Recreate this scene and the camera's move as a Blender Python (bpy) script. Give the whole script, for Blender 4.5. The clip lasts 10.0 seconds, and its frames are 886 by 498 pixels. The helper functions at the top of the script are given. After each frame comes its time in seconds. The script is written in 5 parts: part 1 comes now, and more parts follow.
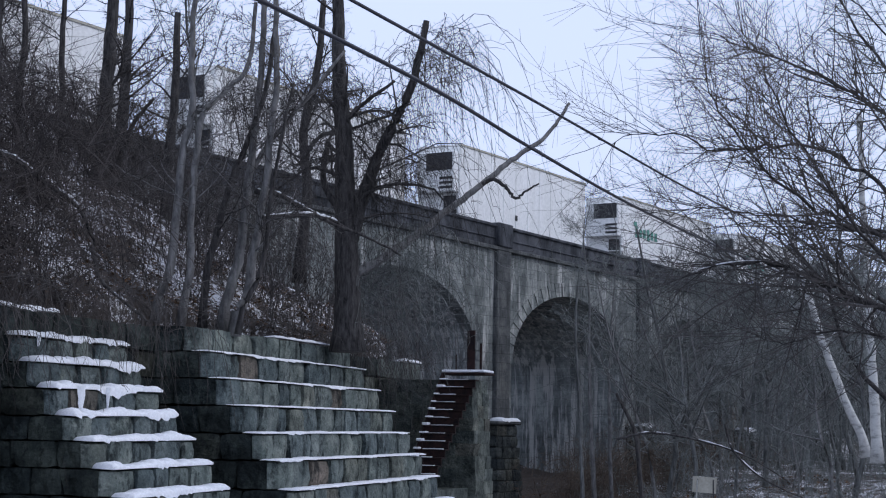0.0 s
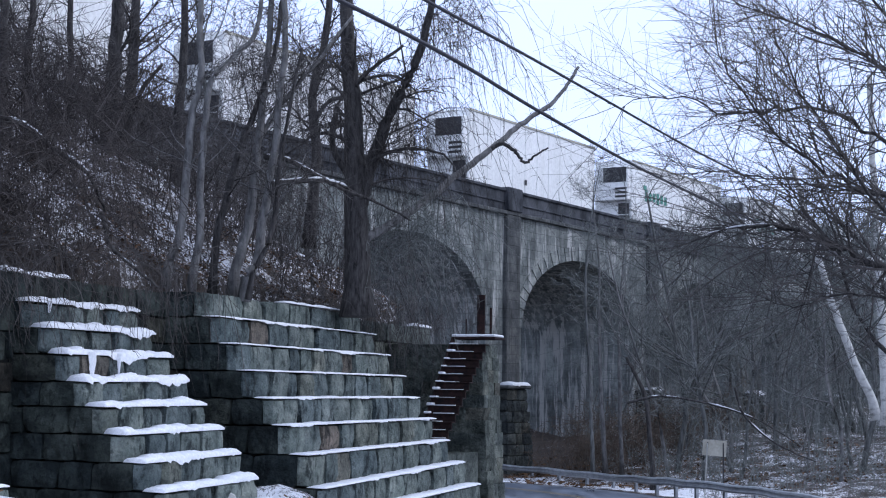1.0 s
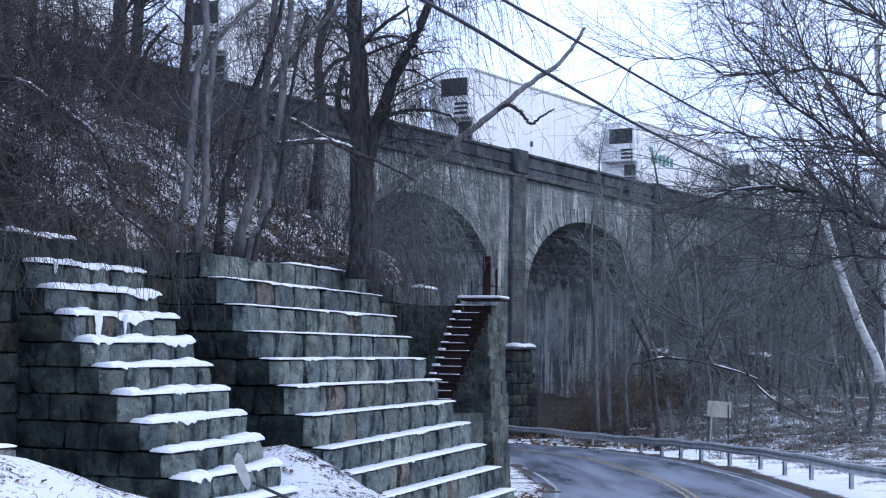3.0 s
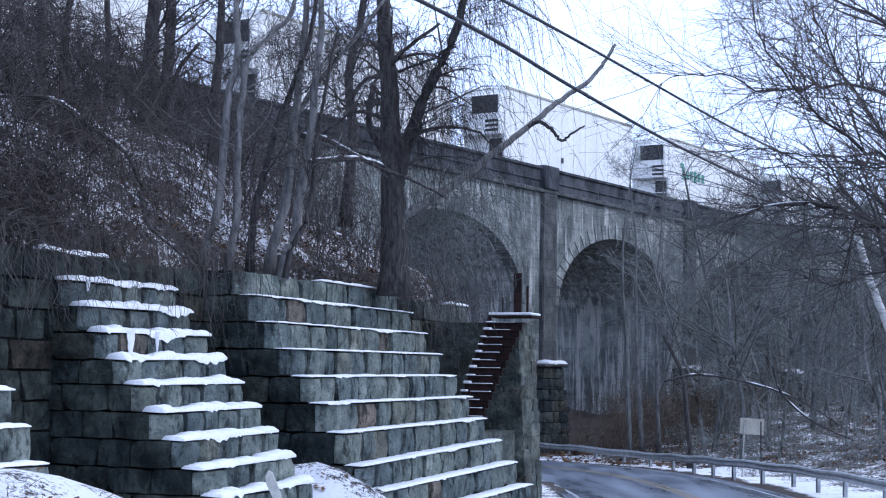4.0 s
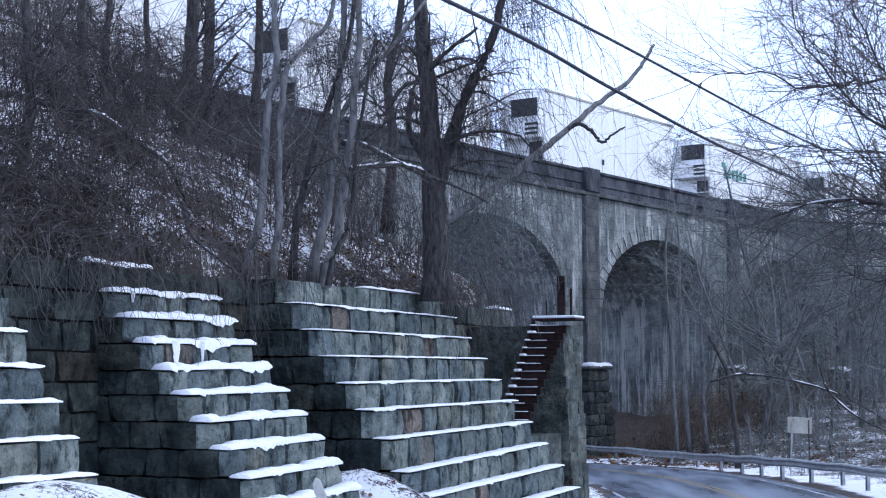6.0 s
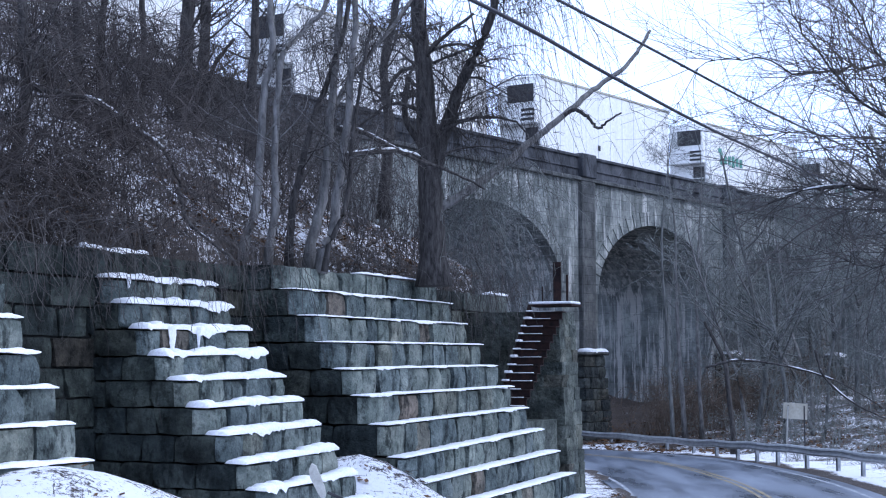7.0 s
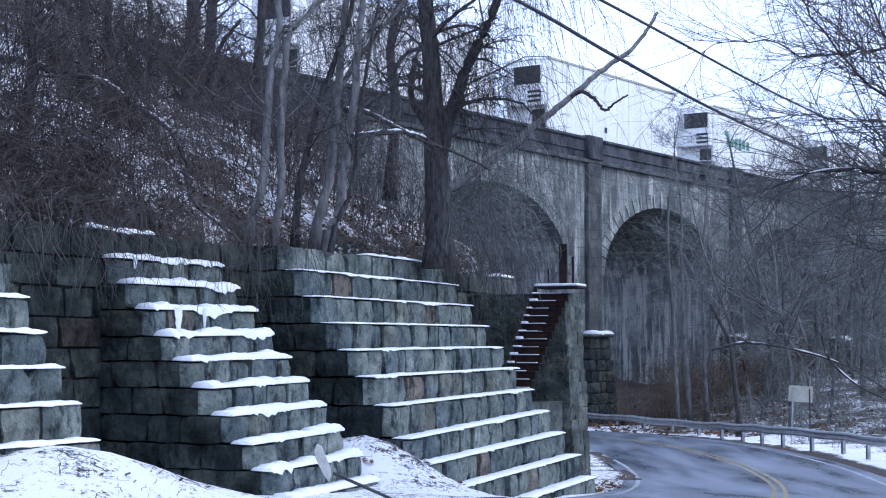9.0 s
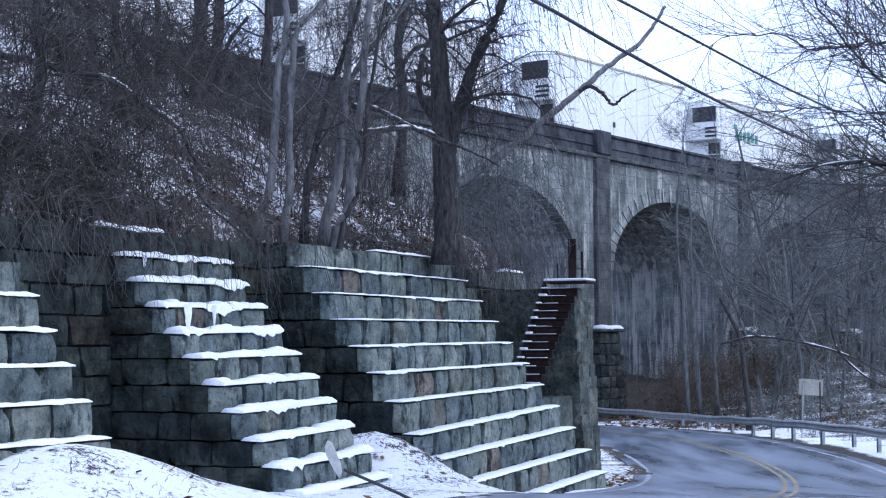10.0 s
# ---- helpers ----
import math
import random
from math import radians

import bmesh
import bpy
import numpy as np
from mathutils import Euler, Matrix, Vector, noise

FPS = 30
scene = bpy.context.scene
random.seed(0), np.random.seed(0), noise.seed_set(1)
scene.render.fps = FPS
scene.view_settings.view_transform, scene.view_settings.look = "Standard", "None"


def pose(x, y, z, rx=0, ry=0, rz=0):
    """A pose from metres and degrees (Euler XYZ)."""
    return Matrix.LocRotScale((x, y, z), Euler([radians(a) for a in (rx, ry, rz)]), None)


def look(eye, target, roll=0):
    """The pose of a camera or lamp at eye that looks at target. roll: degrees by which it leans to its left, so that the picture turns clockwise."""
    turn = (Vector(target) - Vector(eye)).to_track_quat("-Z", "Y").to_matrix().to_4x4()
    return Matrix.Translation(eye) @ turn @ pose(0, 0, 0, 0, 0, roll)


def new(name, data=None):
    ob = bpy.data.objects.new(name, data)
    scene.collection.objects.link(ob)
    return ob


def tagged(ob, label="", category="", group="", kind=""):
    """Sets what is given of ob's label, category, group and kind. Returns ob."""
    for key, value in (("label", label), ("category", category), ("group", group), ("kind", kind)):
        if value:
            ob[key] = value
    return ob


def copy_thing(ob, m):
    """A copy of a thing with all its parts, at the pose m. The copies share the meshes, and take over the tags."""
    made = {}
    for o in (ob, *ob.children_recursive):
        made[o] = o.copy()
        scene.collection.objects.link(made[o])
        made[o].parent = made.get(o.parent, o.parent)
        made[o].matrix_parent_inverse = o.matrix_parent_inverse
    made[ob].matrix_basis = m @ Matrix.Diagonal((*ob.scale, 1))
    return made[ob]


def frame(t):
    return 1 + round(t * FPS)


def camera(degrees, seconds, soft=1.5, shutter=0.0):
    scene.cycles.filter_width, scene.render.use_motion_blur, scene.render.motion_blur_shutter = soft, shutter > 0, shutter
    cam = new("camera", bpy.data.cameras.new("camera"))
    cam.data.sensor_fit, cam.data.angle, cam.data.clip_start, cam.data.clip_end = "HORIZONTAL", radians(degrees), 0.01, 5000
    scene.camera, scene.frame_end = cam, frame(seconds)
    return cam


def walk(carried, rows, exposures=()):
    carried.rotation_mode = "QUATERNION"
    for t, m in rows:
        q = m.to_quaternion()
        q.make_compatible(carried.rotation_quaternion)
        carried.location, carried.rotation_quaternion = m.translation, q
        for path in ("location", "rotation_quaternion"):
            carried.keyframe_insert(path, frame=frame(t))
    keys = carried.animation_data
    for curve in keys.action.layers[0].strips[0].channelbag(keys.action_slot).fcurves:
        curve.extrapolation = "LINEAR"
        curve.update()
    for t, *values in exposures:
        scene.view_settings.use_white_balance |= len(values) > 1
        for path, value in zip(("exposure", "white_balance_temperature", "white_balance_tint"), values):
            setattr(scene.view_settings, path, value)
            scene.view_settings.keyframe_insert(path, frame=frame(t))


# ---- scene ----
F_DEG = 30.0
EYE = (0.0, 0.0, 3.6)
cam = camera(F_DEG, 10.0, soft=1.15)


def aim(yaw, pitch, roll):
    """The camera's pose: degrees to the left, up, and of lean."""
    a, b = radians(yaw), radians(pitch)
    ahead = Vector((-math.sin(a) * math.cos(b), math.cos(a) * math.cos(b), math.sin(b)))
    return look(EYE, Vector(EYE) + ahead, roll)


PATH = [
    (0, -3.123, 6.506, 1.002),
    (0.5, -2.951, 5.943, 0.818),
    (1, -2.808, 5.279, 0.791),
    (1.5, -2.810, 4.489, 0.877),
    (2, -2.739, 3.913, 0.748),
    (2.5, -2.732, 3.734, 0.734),
    (2.7, -2.693, 3.830, 0.734),
    (3.8, -2.379, 4.109, 1.462),
    (4, -1.547, 4.511, 0.824),
    (4.5, 0.264, 5.435, -0.339),
    (5, -0.323, 4.830, -0.642),
    (5.2, -0.030, 4.730, -0.830),
    (6.3, -0.117, 4.600, -0.130),
    (6.5, -0.182, 4.462, -0.271),
    (7, -0.210, 4.178, -0.231),
    (7.5, -0.167, 3.931, -0.221),
    (8, -0.057, 3.862, -0.270),
    (8.5, -0.002, 3.711, -0.105),
    (9, 0.000, 3.540, 0.000),
    (9.5, 0.072, 3.447, -0.098),
    (10, 0.312, 3.393, -0.384),
]
walk(cam, [(t, aim(y, p, r)) for t, y, p, r in PATH],
     [(0.0, -0.76, 7300, 10), (0.5, -0.58, 7150, 10), (1.0, -0.38, 6900, 10), (1.5, -0.22, 6650, 10), (2.5, -0.16, 6450, 10), (4.0, -0.1, 6450, 10), (6.5, 0.0, 6400, 10), (10.0, 0.02, 6350, 10)])

# world: bright overcast winter sky
world = bpy.data.worlds.new("world")
scene.world = world
world.use_nodes = True
wn, wl = world.node_tree.nodes, world.node_tree.links
wn.clear()
sky = wn.new("ShaderNodeTexSky")
sky.sky_type, sky.sun_disc = "NISHITA", False
sky.sun_elevation, sky.sun_rotation = radians(40), radians(84)
sky_gain = wn.new("ShaderNodeVectorMath")
sky_gain.operation = "SCALE"
sky_gain.inputs["Scale"].default_value = 0.10
cloud = wn.new("ShaderNodeMix")
cloud.data_type = "RGBA"
cloud.inputs["Factor"].default_value = 0.88
cloud.inputs[7].default_value = (1.28, 1.60, 2.46, 1)
back = wn.new("ShaderNodeBackground")
back.inputs["Strength"].default_value = 0.96
wout = wn.new("ShaderNodeOutputWorld")
wl.new(sky.outputs[0], sky_gain.inputs[0])
wl.new(sky_gain.outputs[0], cloud.inputs[6])
wl.new(cloud.outputs[2], back.inputs[0])
wl.new(back.outputs[0], wout.inputs[0])
sun = new("sun", bpy.data.lights.new("sun", "SUN"))
sun.data.energy, sun.data.angle, sun.data.color = 1.3, radians(35), (0.97, 0.98, 1.0)
sun.matrix_world = look((40, 36, 34), (0, 40, 0))


# ---- materials ----
def material(name, rough=0.85, metal=0.0):
    m = bpy.data.materials.new(name)
    m.use_nodes = True
    b = m.node_tree.nodes["Principled BSDF"]
    b.inputs["Roughness"].default_value, b.inputs["Metallic"].default_value = rough, metal
    return m, m.node_tree.nodes, m.node_tree.links, b


def noise_node(n, l, coords, scale, detail=5.0, rough=0.6, stretch=(1, 1, 1)):
    mp = n.new("ShaderNodeMapping")
    mp.inputs["Scale"].default_value = stretch
    l.new(coords, mp.inputs[0])
    t = n.new("ShaderNodeTexNoise")
    t.inputs["Scale"].default_value, t.inputs["Detail"].default_value = scale, detail
    t.inputs["Roughness"].default_value = rough
    l.new(mp.outputs[0], t.inputs["Vector"])
    return t.outputs[0]


def ramp_node(n, l, fac, stops):
    r = n.new("ShaderNodeValToRGB")
    e = r.color_ramp.elements
    while len(e) < len(stops):
        e.new(0.5)
    for k, (p, c) in zip(e, stops):
        k.position, k.color = p, (*c, 1) if len(c) == 3 else c
    l.new(fac, r.inputs[0])
    return r.outputs[0]


def mix_node(n, l, fac, a, b, how="MIX"):
    m = n.new("ShaderNodeMix")
    m.data_type, m.blend_type = "RGBA", how
    for sock, v in ((m.inputs[0], fac), (m.inputs[6], a), (m.inputs[7], b)):
        if isinstance(v, (int, float)):
            sock.default_value = v
        elif isinstance(v, tuple):
            sock.default_value = (*v, 1)
        else:
            l.new(v, sock)
    return m.outputs[2]


def bump_node(n, l, b, height, strength, dist):
    k = n.new("ShaderNodeBump")
    k.inputs["Strength"].default_value, k.inputs["Distance"].default_value = strength, dist
    l.new(height, k.inputs["Height"])
    l.new(k.outputs[0], b.inputs["Normal"])


def stone_material(name, dark, mid, light, stain=0.55, streak=0.6, per_piece=0.85):
    """Weathered granite: soft blotches, dark run-off stains, lichen specks and a shade of its own for each piece."""
    m, n, l, b = material(name, 0.92)
    b.inputs["Specular IOR Level"].default_value = 0.22
    g = n.new("ShaderNodeNewGeometry").outputs["Position"]
    blot = noise_node(n, l, g, 1.7, 6, 0.62)
    col = ramp_node(n, l, blot, [(0.28, dark), (0.47, mid), (0.72, light)])
    info = n.new("ShaderNodeObjectInfo").outputs["Random"]
    tone = ramp_node(n, l, info, [(0.0, (0.60, 0.66, 0.70)), (0.25, (0.84, 0.88, 0.90)), (0.55, (1.02, 1.0, 0.94)), (0.88, (1.28, 1.26, 1.16)), (0.96, (1.2, 1.06, 0.9)), (0.985, (1.05, 0.72, 0.6))])
    col = mix_node(n, l, per_piece, col, tone, "MULTIPLY")
    run = noise_node(n, l, g, 1.0, 5, 0.7, (3.4, 3.4, 1.3))
    runs = ramp_node(n, l, run, [(0.38, (0.18, 0.2, 0.22)), (0.46, (1, 1, 1))])
    col = mix_node(n, l, streak, col, runs, "MULTIPLY")
    wide = ramp_node(n, l, noise_node(n, l, g, 0.33, 3), [(0.35, (0.42, 0.44, 0.45)), (0.6, (1, 1, 1))])
    col = mix_node(n, l, stain, col, wide, "MULTIPLY")
    spot = ramp_node(n, l, noise_node(n, l, g, 6.5, 4, 0.6), [(0.34, (0.30, 0.32, 0.33)), (0.46, (1, 1, 1)), (0.62, (1, 1, 1)), (0.72, (1.5, 1.55, 1.45))])
    col = mix_node(n, l, 0.7, col, spot, "MULTIPLY")
    grain = noise_node(n, l, g, 24, 4, 0.7)
    col = mix_node(n, l, 0.5, col, ramp_node(n, l, grain, [(0.33, (0.55, 0.56, 0.57)), (0.68, (1.35, 1.35, 1.33))]), "MULTIPLY")
    l.new(col, b.inputs["Base Color"])
    bump_node(n, l, b, mix_node(n, l, 0.12, noise_node(n, l, g, 4.2, 7, 0.66), grain), 1.0, 0.16)
    return m


def two_tone(name, a, c, scale, rough=0.85, metal=0.0, bump=0.3, dist=0.01, stretch=(1, 1, 1), lo=0.35, hi=0.65):
    m, n, l, b = material(name, rough, metal)
    b.inputs["Specular IOR Level"].default_value = 0.2 if rough >= 0.85 else 0.5
    g = n.new("ShaderNodeNewGeometry").outputs["Position"]
    f = noise_node(n, l, g, scale, 7, 0.65, stretch)
    col = ramp_node(n, l, f, [(lo, a), (hi, c)])
    fine = noise_node(n, l, g, scale * 9, 4)
    col = mix_node(n, l, 0.35, col, ramp_node(n, l, fine, [(0.3, (0.6, 0.6, 0.6)), (0.7, (1.25, 1.25, 1.25))]), "MULTIPLY")
    l.new(col, b.inputs["Base Color"])
    bump_node(n, l, b, f, bump, dist)
    return m


STONE = stone_material("granite", (0.042, 0.055, 0.057), (0.145, 0.176, 0.172), (0.30, 0.335, 0.318), 0.5, 0.85)
# damp granite, with the shade of recesses and buttress ends painted into its colour
WALL_STONE = stone_material("damp_shaded_granite", (0.010, 0.014, 0.014), (0.034, 0.044, 0.043), (0.11, 0.13, 0.118), 0.6, 0.7)
MID_STONE = stone_material("mossy_granite", (0.06, 0.068, 0.062), (0.14, 0.155, 0.14), (0.28, 0.295, 0.26), 0.6, 0.5)
RUBBLE_STONE = stone_material("lichened_rubble", (0.045, 0.055, 0.05), (0.10, 0.115, 0.104), (0.25, 0.27, 0.24), 0.5, 0.5, 0.5)
PALE_MORTAR = two_tone("lichened_mortar", (0.05, 0.055, 0.05), (0.15, 0.16, 0.14), 3)


def masonry_material(name, dark, mid, light, mort, bloom=0.8, lime=0.55, fine=2.1):
    """Coursed viaduct masonry with pale run-off streaks."""
    m, n, l, b = material(name, 0.9)
    g = n.new("ShaderNodeNewGeometry").outputs["Position"]
    sep = n.new("ShaderNodeSeparateXYZ")
    turn = n.new("ShaderNodeVectorRotate")
    turn.rotation_type = "Z_AXIS"
    turn.inputs["Angle"].default_value = radians(33.8)
    l.new(g, turn.inputs["Vector"])
    l.new(turn.outputs[0], sep.inputs[0])
    add = n.new("ShaderNodeMath")
    l.new(sep.outputs[0], add.inputs[0]), l.new(sep.outputs[1], add.inputs[1])
    com = n.new("ShaderNodeCombineXYZ")
    l.new(add.outputs[0], com.inputs[0]), l.new(sep.outputs[2], com.inputs[1])
    warp = noise_node(n, l, g, 1.5, 3)
    wadd = n.new("ShaderNodeVectorMath")
    wadd.operation = "MULTIPLY_ADD"
    l.new(warp, wadd.inputs[0])
    wadd.inputs[1].default_value = (0.12, 0.09, 0)
    l.new(com.outputs[0], wadd.inputs[2])
    br = n.new("ShaderNodeTexBrick")
    br.inputs["Scale"].default_value = 1.0
    br.inputs["Brick Width"].default_value, br.inputs["Row Height"].default_value = 0.95, 0.47
    br.inputs["Mortar Size"].default_value, br.inputs["Mortar Smooth"].default_value = 0.022, 0.5
    for key, c in (("Color1", mid), ("Color2", light), ("Mortar", mort)):
        br.inputs[key].default_value = (*c, 1)
    l.new(wadd.outputs[0], br.inputs["Vector"])
    col = mix_node(n, l, 0.78, br.outputs["Color"], ramp_node(n, l, noise_node(n, l, g, 0.9, 9, 0.78), [(0.36, dark), (0.5, mid), (0.62, light)]))
    runs = ramp_node(n, l, noise_node(n, l, g, 1.0, 8, 0.75, (1.5, 1.5, 0.3)), [(0.38, (0.25, 0.27, 0.29)), (0.54, (1, 1, 1))])
    col = mix_node(n, l, 0.75, col, runs, "MULTIPLY")
    pale = ramp_node(n, l, noise_node(n, l, g, 1.0, 7, 0.72, (fine, fine, 0.2)), [(lime, (0, 0, 0)), (lime + 0.09, (bloom, bloom, bloom))])
    col = mix_node(n, l, pale, col, (0.50, 0.50, 0.48))
    l.new(col, b.inputs["Base Color"])
    hgt = mix_node(n, l, 0.5, br.outputs["Fac"], noise_node(n, l, g, 5, 7, 0.7))
    k = n.new("ShaderNodeBump")
    k.invert = True
    k.inputs["Strength"].default_value, k.inputs["Distance"].default_value = 0.8, 0.06
    l.new(hgt, k.inputs["Height"]), l.new(k.outputs[0], b.inputs["Normal"])
    return m


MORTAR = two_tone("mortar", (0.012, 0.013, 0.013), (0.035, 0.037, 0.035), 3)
SNOW = two_tone("snow", (0.76, 0.78, 0.82), (0.87, 0.88, 0.90), 2.5, 0.6, 0.0, 0.5, 0.03)
BARK = two_tone("bark", (0.018, 0.017, 0.017), (0.092, 0.086, 0.084), 5, 0.95, 0, 0.6, 0.02, (3, 3, 0.5))
PALE_BARK = two_tone("pale_bark", (0.075, 0.074, 0.074), (0.23, 0.225, 0.22), 4, 0.9, 0, 0.5, 0.01, (2, 2, 0.6))
TWIG = two_tone("twig", (0.05, 0.046, 0.046), (0.125, 0.115, 0.11), 2, 0.95)
WOOD_BARK = two_tone("grey_bark", (0.05, 0.054, 0.052), (0.20, 0.205, 0.20), 3, 0.95, 0, 0.5, 0.02, (3, 3, 0.5))
WOOD_TWIG = two_tone("grey_twig", (0.11, 0.12, 0.115), (0.25, 0.265, 0.25), 2, 0.95)
BIRCH = two_tone("birch_bark", (0.16, 0.16, 0.155), (0.52, 0.52, 0.50), 2.5, 0.8, 0, 0.4, 0.01, (1, 1, 2.2), 0.3, 0.5)
BRUSH = two_tone("brush", (0.022, 0.020, 0.020), (0.105, 0.09, 0.085), 0.8, 0.95)
DRY_BRUSH = two_tone("dry_brush", (0.07, 0.055, 0.045), (0.19, 0.15, 0.12), 1.2, 0.95)
LEAF = two_tone("dead_leaf", (0.06, 0.035, 0.02), (0.19, 0.105, 0.055), 3, 0.9)
STEEL = two_tone("galvanised_steel", (0.25, 0.27, 0.29), (0.42, 0.44, 0.46), 3, 0.45, 0.7, 0.1, 0.003)
RUST = two_tone("rusty_iron", (0.013, 0.010, 0.011), (0.042, 0.022, 0.019), 6, 0.9, 0.1, 0.4, 0.005)
DARK_IRON = two_tone("dark_iron", (0.025, 0.026, 0.03), (0.06, 0.06, 0.066), 2, 0.8, 0.2)
PARAPET = two_tone("weathered_parapet", (0.022, 0.025, 0.03), (0.095, 0.10, 0.112), 1.1, 0.9, 0, 0.5, 0.03, (1, 1, 0.5), 0.38, 0.62)
CABLE = two_tone("cable_rubber", (0.018, 0.018, 0.026), (0.032, 0.032, 0.045), 3, 0.6)
WHITE_PAINT = two_tone("white_paint", (0.78, 0.78, 0.76), (0.88, 0.88, 0.87), 0.7, 0.5, 0, 0.1, 0.003, (1, 1, 0.2))
CREAM = two_tone("cream_paint", (0.36, 0.34, 0.28), (0.48, 0.46, 0.39), 1.5, 0.6, 0, 0.1, 0.002)
GREY_PLATE = two_tone("grey_plate", (0.30, 0.30, 0.28), (0.46, 0.46, 0.43), 5, 0.55, 0.2, 0.1, 0.002)
GREEN_PAINT = two_tone("green_paint", (0.05, 0.22, 0.17), (0.09, 0.32, 0.25), 2, 0.6)
RED_PAINT = two_tone("rust_red_paint", (0.24, 0.075, 0.05), (0.36, 0.13, 0.09), 2, 0.7)
BLACK = two_tone("black_grille", (0.014, 0.014, 0.016), (0.035, 0.035, 0.04), 4, 0.7)
BLUE_PAINT = two_tone("blue_paint", (0.07, 0.10, 0.28), (0.16, 0.2, 0.42), 3, 0.6)


def asphalt_material():
    m, n, l, b = material("asphalt", 0.6)
    g = n.new("ShaderNodeNewGeometry").outputs["Position"]
    wear = noise_node(n, l, g, 0.55, 6, 0.55, (1.3, 0.22, 1))
    col = ramp_node(n, l, wear, [(0.3, (0.035, 0.045, 0.062)), (0.5, (0.085, 0.105, 0.14)), (0.7, (0.17, 0.20, 0.245))])
    grain = noise_node(n, l, g, 60, 3)
    col = mix_node(n, l, 0.4, col, ramp_node(n, l, grain, [(0.3, (0.6, 0.6, 0.6)), (0.7, (1.3, 1.3, 1.3))]), "MULTIPLY")
    l.new(col, b.inputs["Base Color"])
    l.new(ramp_node(n, l, wear, [(0.36, (0.22, 0.22, 0.22)), (0.6, (0.55, 0.55, 0.55))]), b.inputs["Roughness"])
    bump_node(n, l, b, grain, 0.3, 0.004)
    return m


ASPHALT = asphalt_material()
YELLOW = two_tone("yellow_line_paint", (0.13, 0.115, 0.09), (0.32, 0.25, 0.13), 2.2, 0.7)
LINE_WHITE = two_tone("white_line_paint", (0.16, 0.18, 0.21), (0.42, 0.44, 0.47), 1.1, 0.7)


def ground_material():
    """Leaf litter and soil under patchy snow."""
    m, n, l, b = material("snowy_ground", 0.9)
    g = n.new("ShaderNodeNewGeometry")
    p = g.outputs["Position"]
    soil = ramp_node(n, l, noise_node(n, l, p, 3.0, 8, 0.7), [(0.3, (0.018, 0.015, 0.014)), (0.52, (0.05, 0.037, 0.03)), (0.75, (0.11, 0.078, 0.06))])
    att = n.new("ShaderNodeAttribute")
    att.attribute_name = "snow"
    big = noise_node(n, l, p, 0.8, 4, 0.6)
    small = noise_node(n, l, p, 9.0, 8, 0.8)
    mixn = n.new("ShaderNodeMath")
    mixn.operation = "MULTIPLY_ADD"
    l.new(big, mixn.inputs[0])
    mixn.inputs[1].default_value = 0.40
    half = n.new("ShaderNodeMath")
    half.operation = "MULTIPLY"
    l.new(small, half.inputs[0])
    half.inputs[1].default_value = 0.70
    l.new(half.outputs[0], mixn.inputs[2])
    addn = n.new("ShaderNodeMath")
    addn.operation = "ADD"
    l.new(mixn.outputs[0], addn.inputs[0])
    l.new(att.outputs["Fac"], addn.inputs[1])
    f = ramp_node(n, l, addn.outputs[0], [(0.96, (0, 0, 0)), (1.04, (1, 1, 1))])
    col = mix_node(n, l, f, soil, (0.80, 0.81, 0.84))
    l.new(col, b.inputs["Base Color"])
    bump_node(n, l, b, addn.outputs[0], 0.7, 0.12)
    return m


GROUND = ground_material()


# ---- building helpers ----
def finish(name, bm, mat, parent=None, label="", smooth=False):
    me = bpy.data.meshes.new(name)
    bm.to_mesh(me)
    bm.free()
    me.materials.append(mat)
    if smooth:
        me.polygons.foreach_set("use_smooth", [True] * len(me.polygons))
    ob = new(name, me)
    ob.parent = parent
    if label:
        tagged(ob, label)
    return ob


def raw(name, verts, faces, mat, parent=None, label="", smooth=False):
    me = bpy.data.meshes.new(name)
    me.from_pydata([tuple(v) for v in verts], [], faces)
    me.materials.append(mat)
    if smooth:
        me.polygons.foreach_set("use_smooth", [True] * len(me.polygons))
    ob = new(name, me)
    ob.parent = parent
    if label:
        tagged(ob, label)
    return ob


def thing(name, at, label, category, group="", kind=""):
    e = new(name)
    e.empty_display_size = 0.2
    e.location = at
    bpy.context.view_layer.update()
    return tagged(e, label, category, group, kind)


def box_bm(bm, m, sx, sy, sz, bevel=0.0):
    """A box of that size, centred at the pose m."""
    r = bmesh.ops.create_cube(bm, size=1.0, matrix=m @ Matrix.Diagonal((sx, sy, sz, 1)))
    if bevel:
        ed = {e for v in r["verts"] for e in v.link_edges}
        bmesh.ops.bevel(bm, geom=list(ed), offset=bevel, segments=1, affect="EDGES")


def box_part(name, m, size, mat, parent=None, bevel=0.0, label=""):
    bm = bmesh.new()
    box_bm(bm, m, *size, bevel)
    return finish(name, bm, mat, parent, label)


